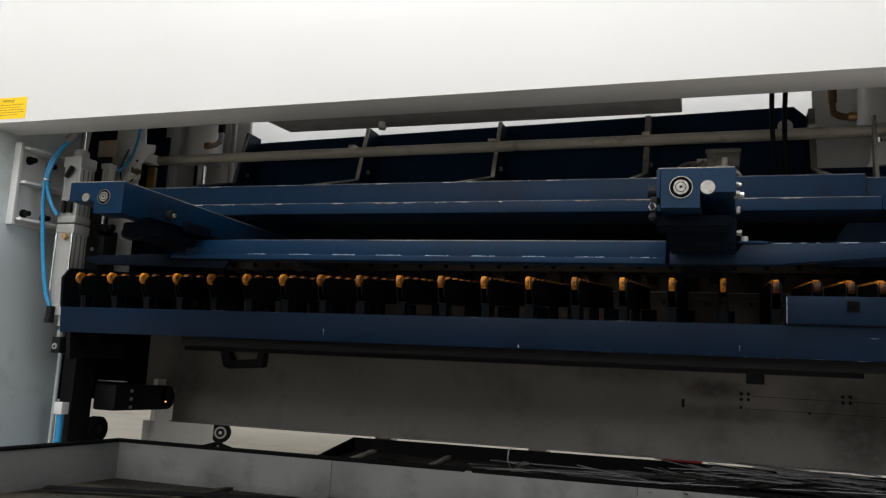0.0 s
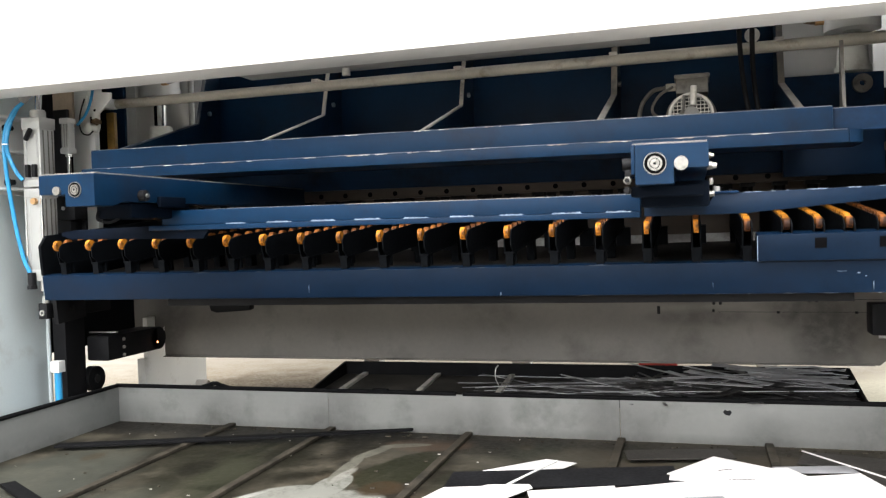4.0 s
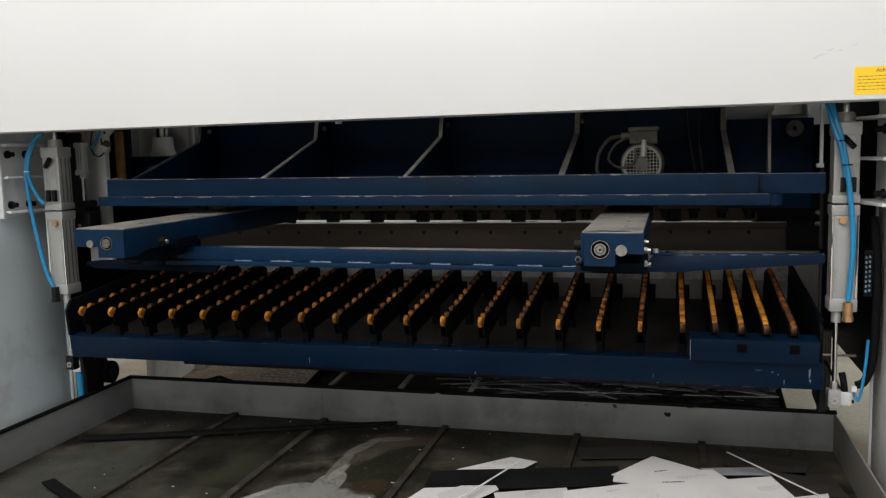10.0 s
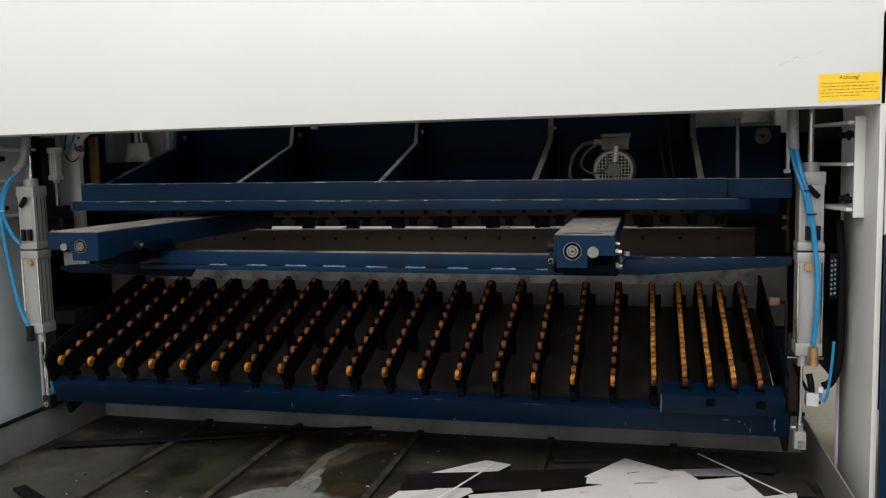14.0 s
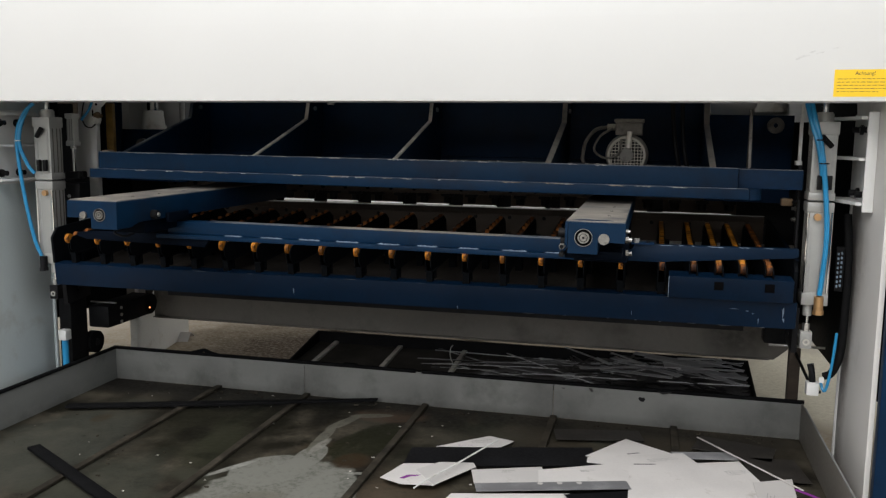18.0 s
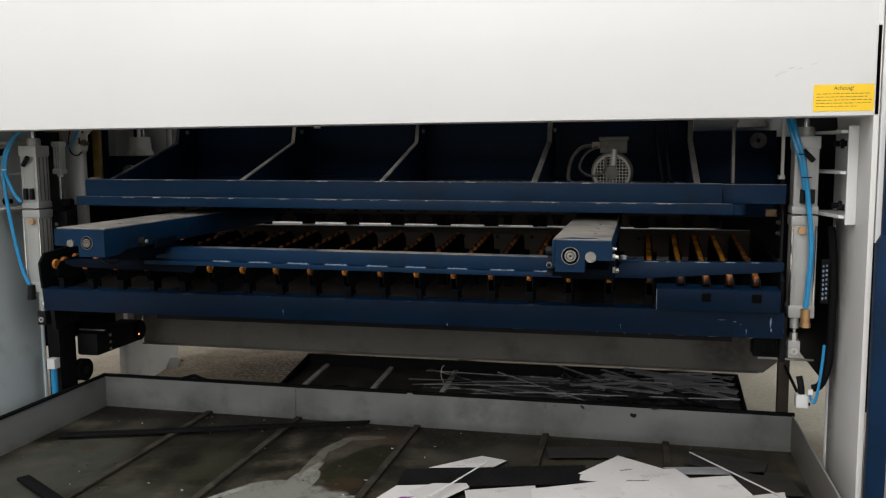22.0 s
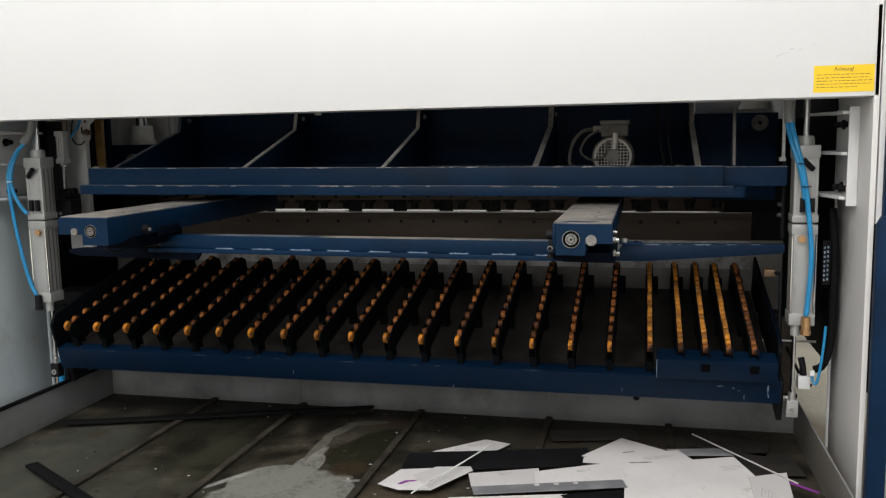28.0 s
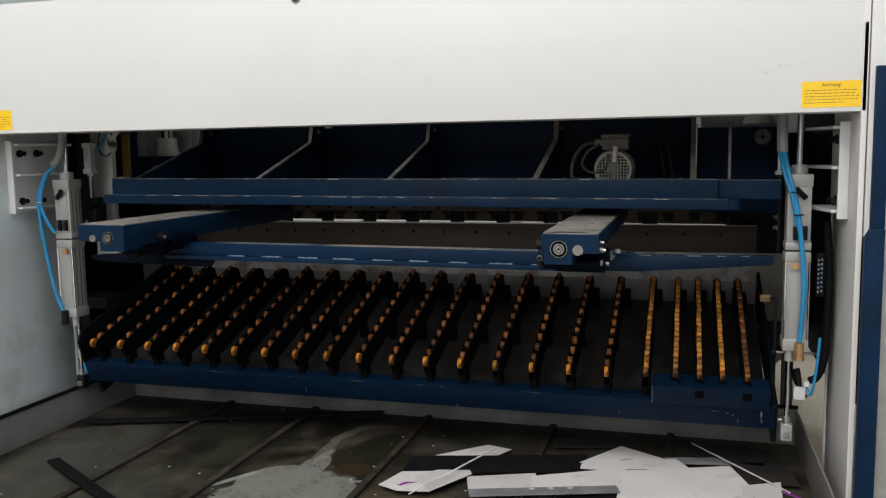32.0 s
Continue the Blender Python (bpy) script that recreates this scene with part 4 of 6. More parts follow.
        part("lower_bolt", rod(B(), (x1 + 0.004, -0.20, 0.930), (x1 + 0.016, -0.20, 0.930), 0.008, 6), WORN_STEEL, arm, "bare hexagon bolt")
        part("stop_roller", rod(B(), (x0 - 0.024, -0.345, 1.004), (x0 - 0.001, -0.345, 1.004), 0.014, 14), BLACK, arm)
        part("stop_block", box(B(), x0 - 0.018, x0 - 0.001, -0.36, -0.335, 0.972, 0.990, 0.003), BLACK, arm)
        for z in (0.964, 0.940):
            nut = part("stop_nut", rod(B(), (x0 - 0.012, -0.365, z), (x0 - 0.012, -0.335, z), 0.0095, 6), WORN_STEEL if z > 0.95 else BLACK, arm, "small stop nut")
            part("stop_screw", rod(B(), (x0 - 0.012, -0.376, z), (x0 - 0.012, -0.365, z), 0.006, 10), BLACK, nut)
        part("paint_wear", prism(B(), [(x0 + 0.02, -0.395), (x0 + 0.09, -0.399), (x0 + 0.14, -0.385), (x0 + 0.12, -0.355), (x0 + 0.085, -0.365), (x0 + 0.06, -0.345), (x0 + 0.03, -0.37)], "z", 1.0482, 1.0485), BLUE, arm, "remains of blue paint")
    else:
        part("guide_roller", rod(B(), (x1, -0.20, 0.985), (x1 + 0.022, -0.20, 0.985), 0.017, 18), BLACK, arm, "oily black guide roller")
        part("roller_bolt", rod(B(), (x1 + 0.022, -0.20, 0.985), (x1 + 0.028, -0.20, 0.985), 0.007, 6), STEEL, arm)
        part("guide_block", box(B(), x1, x1 + 0.016, -0.12, 0.02, 0.950, 0.985, 0.006), TAIL, arm, "dark guide block")
        part("carriage", box(B(), x0 + 0.04, x1 - 0.02, -0.22, 0.10, 0.915, 0.964, 0.012), TAIL, arm)
        part("carriage_cable", hose(B(), [(x0 + 0.05, -0.22, 0.94), (x0 + 0.06, -0.235, 0.915), (x0 + 0.10, -0.23, 0.905), (x0 + 0.13, -0.2, 0.925)], 0.005, 6), BLACK, arm)
fence = part("fence", box(B(), -0.76, 0.80, -0.01, 0.045, 0.893, 0.942, 0.003), BLUE, gauge)
part("fence_top", box(B(), -0.10, 0.55, -0.006, 0.042, 0.9418, 0.9438, 0.0008), SCUFFED, fence, "scratched bright fence top")
for x0, x1 in ((-0.60, -0.1005), (0.5505, 0.80)):
    part("fence_edge", box(B(), x0, x1, -0.006, 0.042, 0.9418, 0.9435, 0.0008), EDGE, fence)
part("fence_tail", prism(B(), [(-1.16, 0.866), (-1.12, 0.854), (-0.60, 0.846), (-0.58, 0.875), (-0.801, 0.875), (-0.801, 0.892), (-1.10, 0.886), (-1.16, 0.879)], "y", -0.018, 0.0, 0.002), TAIL, fence, "near-black tail plate")
part("fence_flange", box(B(), -0.80, 0.80, -0.028, 0.04, 0.876, 0.8925, 0.002), BLUE, fence)
WELD = surface("pale weld bead", (0.18, 0.235, 0.31), 0.45, metal=0.3, vary=0.3, scale=60, fine=200, bump=0.2)
for k in range(9):
    x = -0.515 + 0.152 * k + random.uniform(-0.006, 0.006)
    end, top, foot = x + random.uniform(0.062, 0.085), [], []
    while x < end:
        top.append((x, 0.8935 + random.uniform(0.0008, 0.0042)))
        foot.append((x, 0.8935 - random.uniform(0.0006, 0.0034)))
        x += random.choice((0.003, 0.004, 0.006))
    bm = prism(B(), [(top[0][0] - 0.004, 0.8935), *top, (end + 0.004, 0.8935), *foot[::-1]], "y", -0.0145, -0.0095)
    part("weld_bead", bm, WELD, fence, "pale stitch weld")
part("fence_extension", prism(B(), [(0.81, 0.878), (1.085, 0.880), (1.12, 0.884), (1.50, 0.914), (1.515, 0.920), (1.515, 0.944), (1.0, 0.936), (0.985, 0.912), (0.81, 0.912)], "y", -0.008, 0.03, 0.002), TABLE_BLUE, gauge)
x = 1.07
while x < 1.46:
    w, h = random.uniform(0.006, 0.07), random.uniform(0.0008, 0.0026)
    z = 0.9378 + (x - 1.07) * 0.0155
    part("chipped_edge", prism(B(), [(x, z), (x + w * 0.3, z - h), (x + w * 0.6, z - h * 0.4), (x + w * 0.8, z - h * 0.9), (x + w, z + w * 0.0155), (x + w * 0.5, z + 0.0004)], "y", -0.0086, -0.006), WELD, gauge, "chipped bright edge")
    x += w + random.uniform(0.004, 0.05)
clamp = part("clamp_plate", box(B(), 0.988, 1.062, -0.013, 0.034, 0.9365, 0.9425, 0.0015), NAVY, gauge, "blue painted clamp plate")
part("clamp_knob", rod(B(), (1.004, -0.002, 0.9425), (1.004, -0.002, 0.956), 0.010, 12), GREY_METAL, clamp)
part("clamp_screw", rod(B(), (1.042, 0.008, 0.9425), (1.042, 0.008, 0.947), 0.007, 6), BLACK, clamp)

# ---- roller table, hinged at the bed ----
HINGE = (0.0, 1.16, 0.821)   # the table's rear pivot at its top position
REST = 5.0                   # the slope at which it waits, degrees
ORIGIN = (1.15, 0.74)        # where that pivot lies in the y, z of the table's own drawing
LUG = (-0.81, -0.16)         # the lift lugs, from the pivot
LANES = [-1.372 + 0.1455 * i for i in range(18)] + [1.211, 1.298, 1.379, 1.467]
table = thing("roller_table", "dark blue tilting outfeed table with lanes of orange rollers", "roller table", at=HINGE, turn=(REST, 0, 0))


def tb(bm, x0, x1, y0, y1, z0, z1, bevel=0.0):
    """A box of the table, from places where it lies when level."""
    return box(bm, x0, x1, y0 - ORIGIN[0], y1 - ORIGIN[0], z0 - ORIGIN[1], z1 - ORIGIN[1], bevel)


beam = part("front_beam", tb(B(), -1.455, 1.565, 0.20, 0.262, 0.636, 0.732, 0.004), TABLE_BLUE, table)
def wear(name, x, z, w, h):
    tx, tz = x, z - ORIGIN[1]
    k = random.uniform(0.3, 0.7)
    part(name, prism(B(), [(tx, tz), (tx + w * k, tz - h), (tx + w, tz - h * 0.2), (tx + w * 0.7, tz + h * 0.3)], "y", 0.1992 - ORIGIN[0], 0.201 - ORIGIN[0]), EDGE if name == "edge_wear" else WELD, beam, "worn pale paint edge")


x = -1.2
while x < 1.5:
    s = random.uniform(0.006, 0.09)
    wear("edge_wear", x, 0.7318, s, random.uniform(0.0004, 0.0011))
    x += s + random.uniform(0.05, 0.4)
x = 0.6
while x < 1.5:
    s = random.uniform(0.006, 0.05)
    wear("edge_wear", x, 0.6372, s, random.uniform(0.0008, 0.002))
    x += s + random.uniform(0.04, 0.16)
for x, z, w, h in ((-0.336, 0.676, 0.003, 0.022), (0.343, 0.647, 0.005, 0.011), (1.0, 0.668, 0.002, 0.016), (1.34, 0.7006, 0.03, 0.0014), (1.395, 0.6955, 0.012, 0.003), (1.417, 0.6865, 0.006, 0.003), (1.438, 0.665, 0.003, 0.02), (1.517, 0.705, 0.007, 0.032), (1.519, 0.671, 0.007, 0.012)):
    wear("paint_chip", x, z, w, h)
part("deck", tb(B(), -1.44, 1.545, 0.262, 1.06, 0.690, 0.700), DUSTY_DECK, table)
for x in (-1.40, 0.02, 1.50):
    part("hinge_arm", tb(B(), x - 0.02, x + 0.02, 0.95, 1.17, 0.655, 0.6895, 0.003), DECK, table)
part("under_channel", tb(B(), -0.95, 1.40, 0.262, 0.33, 0.60, 0.636, 0.003), BLACK, table)
part("under_loop", prism(B(), [(-1.10, 0.575 - ORIGIN[1]), (-1.075, 0.490 - ORIGIN[1]), (-1.05, 0.481 - ORIGIN[1]), (-0.885, 0.491 - ORIGIN[1]), (-0.875, 0.575 - ORIGIN[1]), (-0.905, 0.575 - ORIGIN[1]), (-0.915, 0.527 - ORIGIN[1]), (-1.03, 0.517 - ORIGIN[1]), (-1.065, 0.575 - ORIGIN[1])], "y", 0.74 - ORIGIN[0], 0.78 - ORIGIN[0], 0.003), BLACK, table)
part("under_beam", tb(B(), -1.26, 1.40, 0.72, 0.80, 0.555, 0.6895, 0.004), BLACK, table)
part("under_bracket", tb(B(), 1.03, 1.09, 0.725, 0.75, 0.520, 0.5545, 0.003), BLACK, table)
for x in (-1.462, 1.5475):
    bm = B()
    prism(bm, [(0.204 - 1.15, 0.733 - 0.74), (0.204 - 1.15, 0.845 - 0.74), (0.24 - 1.15, 0.882 - 0.74), (1.02 - 1.15, 0.882 - 0.74), (1.02 - 1.15, 0.70 - 0.74), (0.264 - 1.15, 0.70 - 0.74)], "x", x, x + 0.012, 0.001)
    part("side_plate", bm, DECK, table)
bm = B()
tb(bm, 1.5485, 1.5595, 0.205, 0.62, 0.8815, 0.884)
part("side_edge", bm, TAIL, table)
cb = part("corner_box", tb(B(), 1.127, 1.546, 0.176, 0.262, 0.736, 0.815, 0.003), TABLE_BLUE, table)
for x in (1.298, 1.467):
    part("box_slot", tb(B(), x - 0.016, x + 0.016, 0.174, 0.18, 0.772, 0.802), HOLE, cb)
part("box_edge", tb(B(), 1.1262, 1.1285, 0.1752, 0.19, 0.737, 0.812), WELD, cb, "chipped pale edge")
part("box_shadow_gap", tb(B(), 1.13, 1.546, 0.19, 0.262, 0.7322, 0.7365), BLACK, cb)
for sx, x in ((-1, -1.455), (1, 1.565)):
    bm = B()
    tb(bm, x - 0.02 if sx < 0 else x, x if sx < 0 else x + 0.02, 0.26, 0.42, 0.53, 0.70, 0.003)
    lug = part("lift_lug", bm, BLACK, table)
    part("lug_pin", rod(B(), (x, 0.34 - 1.15, 0.58 - 0.74), (x + sx * 0.075, 0.34 - 1.15, 0.58 - 0.74), 0.010, 14), STEEL, lug)

def roller_mesh(r, w, material):
    bm = B()
    rod(bm, (-w, 0, 0), (w, 0, 0), r, 18)
    es = [e for e in bm.edges if len(e.link_faces) == 2 and abs(e.calc_face_angle(0)) > 1.2]
    bmesh.ops.bevel(bm, geom=es, offset=0.003, segments=1, affect="EDGES")
    return mesh_of(bm, "roller", material)


ROLLER, NOSE, FINE = roller_mesh(0.0185, 0.0085, GRIMY_SHADED_ORANGE), roller_mesh(0.0205, 0.0072, ORANGE), roller_mesh(0.019, 0.0085, AMBER)


def lane_mesh():
    bm = B()
    for s, y0 in ((-1, 0.214), (1, 0.196)):
        prism(bm, [(y0 - 1.15, 0.80 - 0.74), (y0 - 1.15, 0.834 - 0.74), (y0 + 0.02 - 1.15, 0.851 - 0.74), (0.26 - 1.15, 0.855 - 0.74), (0.995 - 1.15, 0.855 - 0.74), (1.040 - 1.15, 0.825 - 0.74), (1.040 - 1.15, 0.775 - 0.74), (0.225 - 1.15, 0.775 - 0.74)], "x", s * 0.0125 - 0.002, s * 0.0125 + 0.002)
    tb(bm, -0.017, 0.017, 0.222, 1.040, 0.772, 0.777)
    tb(bm, -0.012, 0.012, 0.224, 0.250, 0.700, 0.772)
    tb(bm, -0.016, 0.016, 0.2625, 0.275, 0.735, 0.772)
    tb(bm, -0.016, 0.040, 0.995, 1.042, 0.7005, 0.771)
    tb(bm, -0.014, 0.014, 0.60, 0.64, 0.7005, 0.771)
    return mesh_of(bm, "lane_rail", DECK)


LANE = lane_mesh()
for k, x in enumerate(LANES):
    lane = new("lane_rail", LANE)
    lane.parent = table
    lane.location.x = x
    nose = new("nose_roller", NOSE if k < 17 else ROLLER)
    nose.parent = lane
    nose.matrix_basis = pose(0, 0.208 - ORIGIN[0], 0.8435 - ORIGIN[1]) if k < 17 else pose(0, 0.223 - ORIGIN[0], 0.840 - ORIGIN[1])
    step = 0.0795 if k < 17 else 0.0405
    y = 0.262 + (0.02 * ((k * 7) % 4) / 3 if k < 17 else 0)
    while y < 1.02:
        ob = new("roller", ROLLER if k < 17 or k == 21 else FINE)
        ob.parent = lane
        ob.matrix_basis = pose(random.uniform(-0.001, 0.001), y - ORIGIN[0], 0.8445 - ORIGIN[1], random.uniform(0, 90))
        y += step * random.uniform(0.96, 1.04)

# ---- lift cylinders at both sides ----
bodies, rods = [], []
for sx, cx in ((-1, -1.537), (1, 1.630)):
    lift = thing("lift_cylinder", "grey aluminium tandem pneumatic cylinder that lifts the table", "cylinder", group="table lift cylinders", at=(cx, 0.32, 0.0))
    part("upper_rod", rod(B(), (0, 0.0, 1.05), (0, 0.0, 1.62), 0.011, 16), CHROME, lift)
    bm = B()
    box(bm, -0.041, 0.041, -0.04, 0.04, 1.088, 1.33, 0.006), box(bm, -0.041, 0.041, -0.04, 0.04, 0.735, 1.04, 0.006)
    body = part("body", bm, ALU, lift)
    bm = B()
    rod(bm, (0, 0, 1.345), (0, 0, 1.372), 0.030, 20), rod(bm, (0, 0, 1.372), (0, 0, 1.378), 0.026, 20)
    part("rod_collar", bm, ALU, body)
    for z0, z1 in ((1.30, 1.345), (1.072, 1.10), (1.03, 1.066), (0.70, 0.745)):
        part("end_cap", box(B(), -0.044, 0.044, -0.044, 0.044, z0, z1, 0.004), ALU, body)
    for z0, z1 in ((1.105, 1.295), (0.75, 1.025)):
        for dx in (-0.027, 0.027):
            part("groove", box(B(), dx - 0.004, dx + 0.004, -0.0412, -0.036, z0, z1), GREY_METAL, body)
    part("port_plug", rod(B(), (0.0 - sx * 0.01, -0.044, 1.015), (0.0 - sx * 0.01, -0.058, 1.015), 0.013, 8), BRASS, body, "copper coloured port plug")
    bm = B()
    rod(bm, (sx * 0.012, -0.055, 0.735), (sx * 0.012, -0.055, 0.685), 0.016, 12), rod(bm, (sx * 0.012, -0.055, 0.685), (sx * 0.012, -0.055, 0.67), 0.019, 6)
    part("port_fitting", bm, BRASS if sx > 0 else BLACK, body)
    for z0, z1 in ((1.105, 1.295), (0.75, 1.025)):
        for dy in (-0.022, 0.004, 0.026):
            part("side_groove", box(B(), *sorted((-sx * 0.0380, -sx * 0.0418)), dy - 0.003, dy + 0.003, z0, z1), MOTOR_GREY, body)
    for dx in (-0.039, 0.039):
        part("tie_rod", rod(B(), (dx, -0.0425, 0.745), (dx, -0.0425, 1.03), 0.0045, 8), CHROME, body)
    bm = B()
    rod(bm, (-sx * 0.018, -0.02, 0.66), (-sx * 0.018, -0.02, 0.70), 0.016, 14)
    part("rod_gland", bm, ALU, body)
    part("reed_switch", rod(B(), (0.02 * sx, -0.048, 1.26), (-0.015 * sx, -0.06, 1.295), 0.010, 8), BLACK, body)
    for dx in (-0.02, 0.012):
        part("flow_valve", box(B(), dx, dx + 0.016, -0.060, -0.044, 1.11, 1.16, 0.003), BLACK, body)
    bm = B()
    if sx > 0:
        hose(bm, [(-0.06, -0.03, 1.62), (-0.058, -0.04, 1.45), (-0.045, -0.07, 1.36), (-0.016, -0.075, 1.25), (0.006, -0.075, 1.10), (0.020, -0.07, 0.95), (0.016, -0.06, 0.80), (0.012, -0.055, 0.74)], 0.009, 10)
        hose(bm, [(-0.07, -0.02, 1.62), (-0.07, -0.03, 1.45), (-0.057, -0.06, 1.36), (-0.027, -0.075, 1.26), (-0.008, -0.07, 1.16)], 0.008, 10)
    else:
        hose(bm, [(0.02, -0.03, 1.62), (0.0, -0.04, 1.44), (-0.06, -0.06, 1.37), (-0.10, -0.07, 1.28), (-0.10, -0.07, 1.15), (-0.075, -0.065, 0.95), (-0.045, -0.06, 0.80), (-0.02, -0.055, 0.735)], 0.008, 10)
        hose(bm, [(0.03, -0.02, 1.62), (0.01, -0.03, 1.45), (-0.05, -0.05, 1.385), (-0.085, -0.065, 1.30), (-0.09, -0.07, 1.22), (-0.06, -0.065, 1.14), (-0.035, -0.055, 1.10)], 0.008, 10)
    part("air_hose", bm, TUBE_BLUE, body, "blue pneumatic hoses")
    sleeve = [(-0.065, -0.025, 1.63), (-0.064, -0.035, 1.50), (-0.062, -0.04, 1.425)] if sx > 0 else [(0.025, -0.025, 1.63), (0.014, -0.035, 1.50), (-0.002, -0.04, 1.445), (-0.03, -0.05, 1.41)]
    part("hose_sleeve", hose(B(), sleeve, 0.0185, 12), SLEEVE, body, "grey spiral sleeve round the hoses")
    for z in ((1.28, 1.20) if sx > 0 else (1.24,)):
        tx = -0.020 + (1.28 - z) * 0.18 if sx > 0 else -0.095
        part("hose_tie", rod(B(), (tx, -0.074, z), (tx, -0.074, z + 0.004), 0.017, 12), BLACK if sx > 0 else STEEL, body)
    bm = B()
    rod(bm, (-sx * 0.018, -0.02, 0.615), (-sx * 0.018, -0.02, 1.0), 0.008, 14)
    prod = part("piston_rod", bm, CHROME, lift)
    part("lock_nut", rod(B(), (-sx * 0.018, -0.02, 0.617), (-sx * 0.018, -0.02, 0.645), 0.013, 6), STEEL, prod)
    bm = B()
    box(bm, -sx * 0.018 - 0.020, -sx * 0.018 + 0.020, -0.04, 0.0, 0.555, 0.618, 0.004)
    clv = part("clevis", bm, BLACK if sx < 0 else ALU, prod)
    part("clevis_pin", rod(B(), (-sx * 0.018, -0.045, 0.58), (-sx * 0.018, -0.038, 0.58), 0.012, 14, hollow=0.006), STEEL, clv)
    if sx > 0:
        tab = part("sensor_tab", box(B(), -0.112, -0.072, 0.09, 0.125, 1.055, 1.083, 0.005), BROWN, prod, "brown sensor block")
        part("tab_rod", rod(B(), (-0.075, 0.10, 1.07), (-0.055, 0.06, 1.07), 0.006, 8), BLACK, tab)
        part("tab_carrier", box(B(), -0.062, -0.053, 0.05, 0.07, 0.60, 1.08, 0.002), BLACK, prod, "black carrier strip")
    bodies.append(body), rods.append(prod)

    # white bracket on the side panel
    xi = -1.72 if sx < 0 else 1.768
    br = thing("cylinder_bracket", "white welded bracket bolted to the side panel", "bracket", group="cylinder brackets", at=(xi, 0.0, 0.0))
    part("plate", box(B(), *sorted((-sx * 0.001, -sx * 0.010)), 0.17, 0.46, 1.05, 1.372, 0.002), WHITE, br)
    part("flange", box(B(), *sorted((-sx * 0.001, -sx * 0.034)), 0.155, 0.169, 1.045, 1.376, 0.002), WHITE, br)
    for z in (1.066, 1.215, 1.352):
        part("gusset", prism(B(), [(-sx * 0.011, 0.171), (-sx * 0.050, 0.180), (-sx * 0.105, 0.42), (-sx * 0.105, 0.46), (-sx * 0.011, 0.46)], "z", z, z + 0.010), WHITE, br)
    for z in (1.10, 1.318):
        for y in (0.225, 0.33):
            part("bolt", hexbolt(B(), (-sx * 0.010, y, z), (-sx, 0, 0), 0.012, 0.034), BLACK, br, "black hexagon bolt")

# ---- cluster beside the left end of the ram ----
post = thing("guide_post", "pale grey vertical guide post beside the ram", "post")
part("column", box(B(), -1.640, -1.520, 0.63, 0.66, 0.80, 1.62, 0.004), WHITE, post)
part("column_foot", box(B(), -1.545, -1.43, 0.66, 1.10, 0.80, 0.84, 0.004), BLACK, post)
part("strap", box(B(), -1.545, -1.505, 0.74, 0.76, 1.13, 1.42, 0.002), OCHRE, post, "ochre toothed strap")
bm = B()
rod(bm, (-1.425, 0.56, 1.165), (-1.425, 0.60, 1.165), 0.036, 28)
part("buffer_disc", bm, TAN, post, "pale round buffer")
part("buffer_stem", rod(B(), (-1.425, 0.60, 1.165), (-1.47, 0.645, 1.165), 0.012, 12), GREY_METAL, post)
grip = thing("clamp_cylinder", "small grey clamping cylinder on a black carrier", "cylinder", at=(0.008, 0.0, -0.010))
bm = B()
box(bm, -1.564, -1.526, 0.465, 0.505, 1.232, 1.372, 0.006), box(bm, -1.567, -1.523, 0.460, 0.510, 1.352, 1.375, 0.004), box(bm, -1.567, -1.523, 0.460, 0.510, 1.228, 1.25, 0.004)
part("body", bm, BRIGHT_ALU, grip)
for dx in (-0.010, 0.002, 0.014):
    part("groove", box(B(), -1.550 + dx, -1.546 + dx, 0.4635, 0.467, 1.255, 1.35), GREY_METAL, grip)
part("rod_nut", rod(B(), (-1.545, 0.485, 1.215), (-1.545, 0.485, 1.228), 0.014, 6), STEEL, grip)
part("piston_rod", rod(B(), (-1.545, 0.485, 1.11), (-1.545, 0.485, 1.23), 0.008, 14), CHROME, grip)
bm = B()
box(bm, -1.565, -1.505, 0.46, 0.51, 1.078, 1.112, 0.006), rod(bm, (-1.505, 0.485, 1.098), (-1.49, 0.485, 1.098), 0.016, 12)
part("rod_end", bm, BLACK, grip)
part("carrier", box(B(), -1.645, -1.572, 0.515, 0.53, 0.90, 1.42, 0.003), BLACK, grip)
part("carrier_foot", box(B(), -1.5715, -1.50, 0.515, 0.53, 0.90, 1.085, 0.003), BLACK, grip)
bm = B()
box(bm, -1.595, -1.49, 0.44, 0.514, 0.95, 1.06, 0.006), box(bm, -1.60, -1.52, 0.45, 0.514, 0.90, 0.95, 0.004)
part("lower_block", bm, BLACK, grip)
part("block_screw", rod(B(), (-1.545, 0.436, 1.0), (-1.545, 0.44, 1.0), 0.008, 10), GREY_METAL, grip)
part("tan_plate", box(B(), -1.66, -1.56, 0.535, 0.55, 1.345, 1.50, 0.003), TAN, grip, "tan plate with two holes")
for x in (-1.63, -1.595):
    part("plate_hole", rod(B(), (x, 0.532, 1.405), (x, 0.536, 1.405), 0.007, 10), BLACK, grip)
bm = B()
hose(bm, [(-1.46, 0.56, 1.60), (-1.47, 0.55, 1.48), (-1.485, 0.53, 1.40), (-1.51, 0.50, 1.345)], 0.006, 8)
part("air_hose", bm, TUBE_BLUE, grip, "thin blue hose")

# ---- black stand and feeler below the table's left end ----
stand = thing("table_stand", "black steel stand under the end of the roller table", "stand")
part("leg", box(B(), -1.69, -1.625, 0.52, 0.64, 0.0, 0.60, 0.004), BLACK, stand)
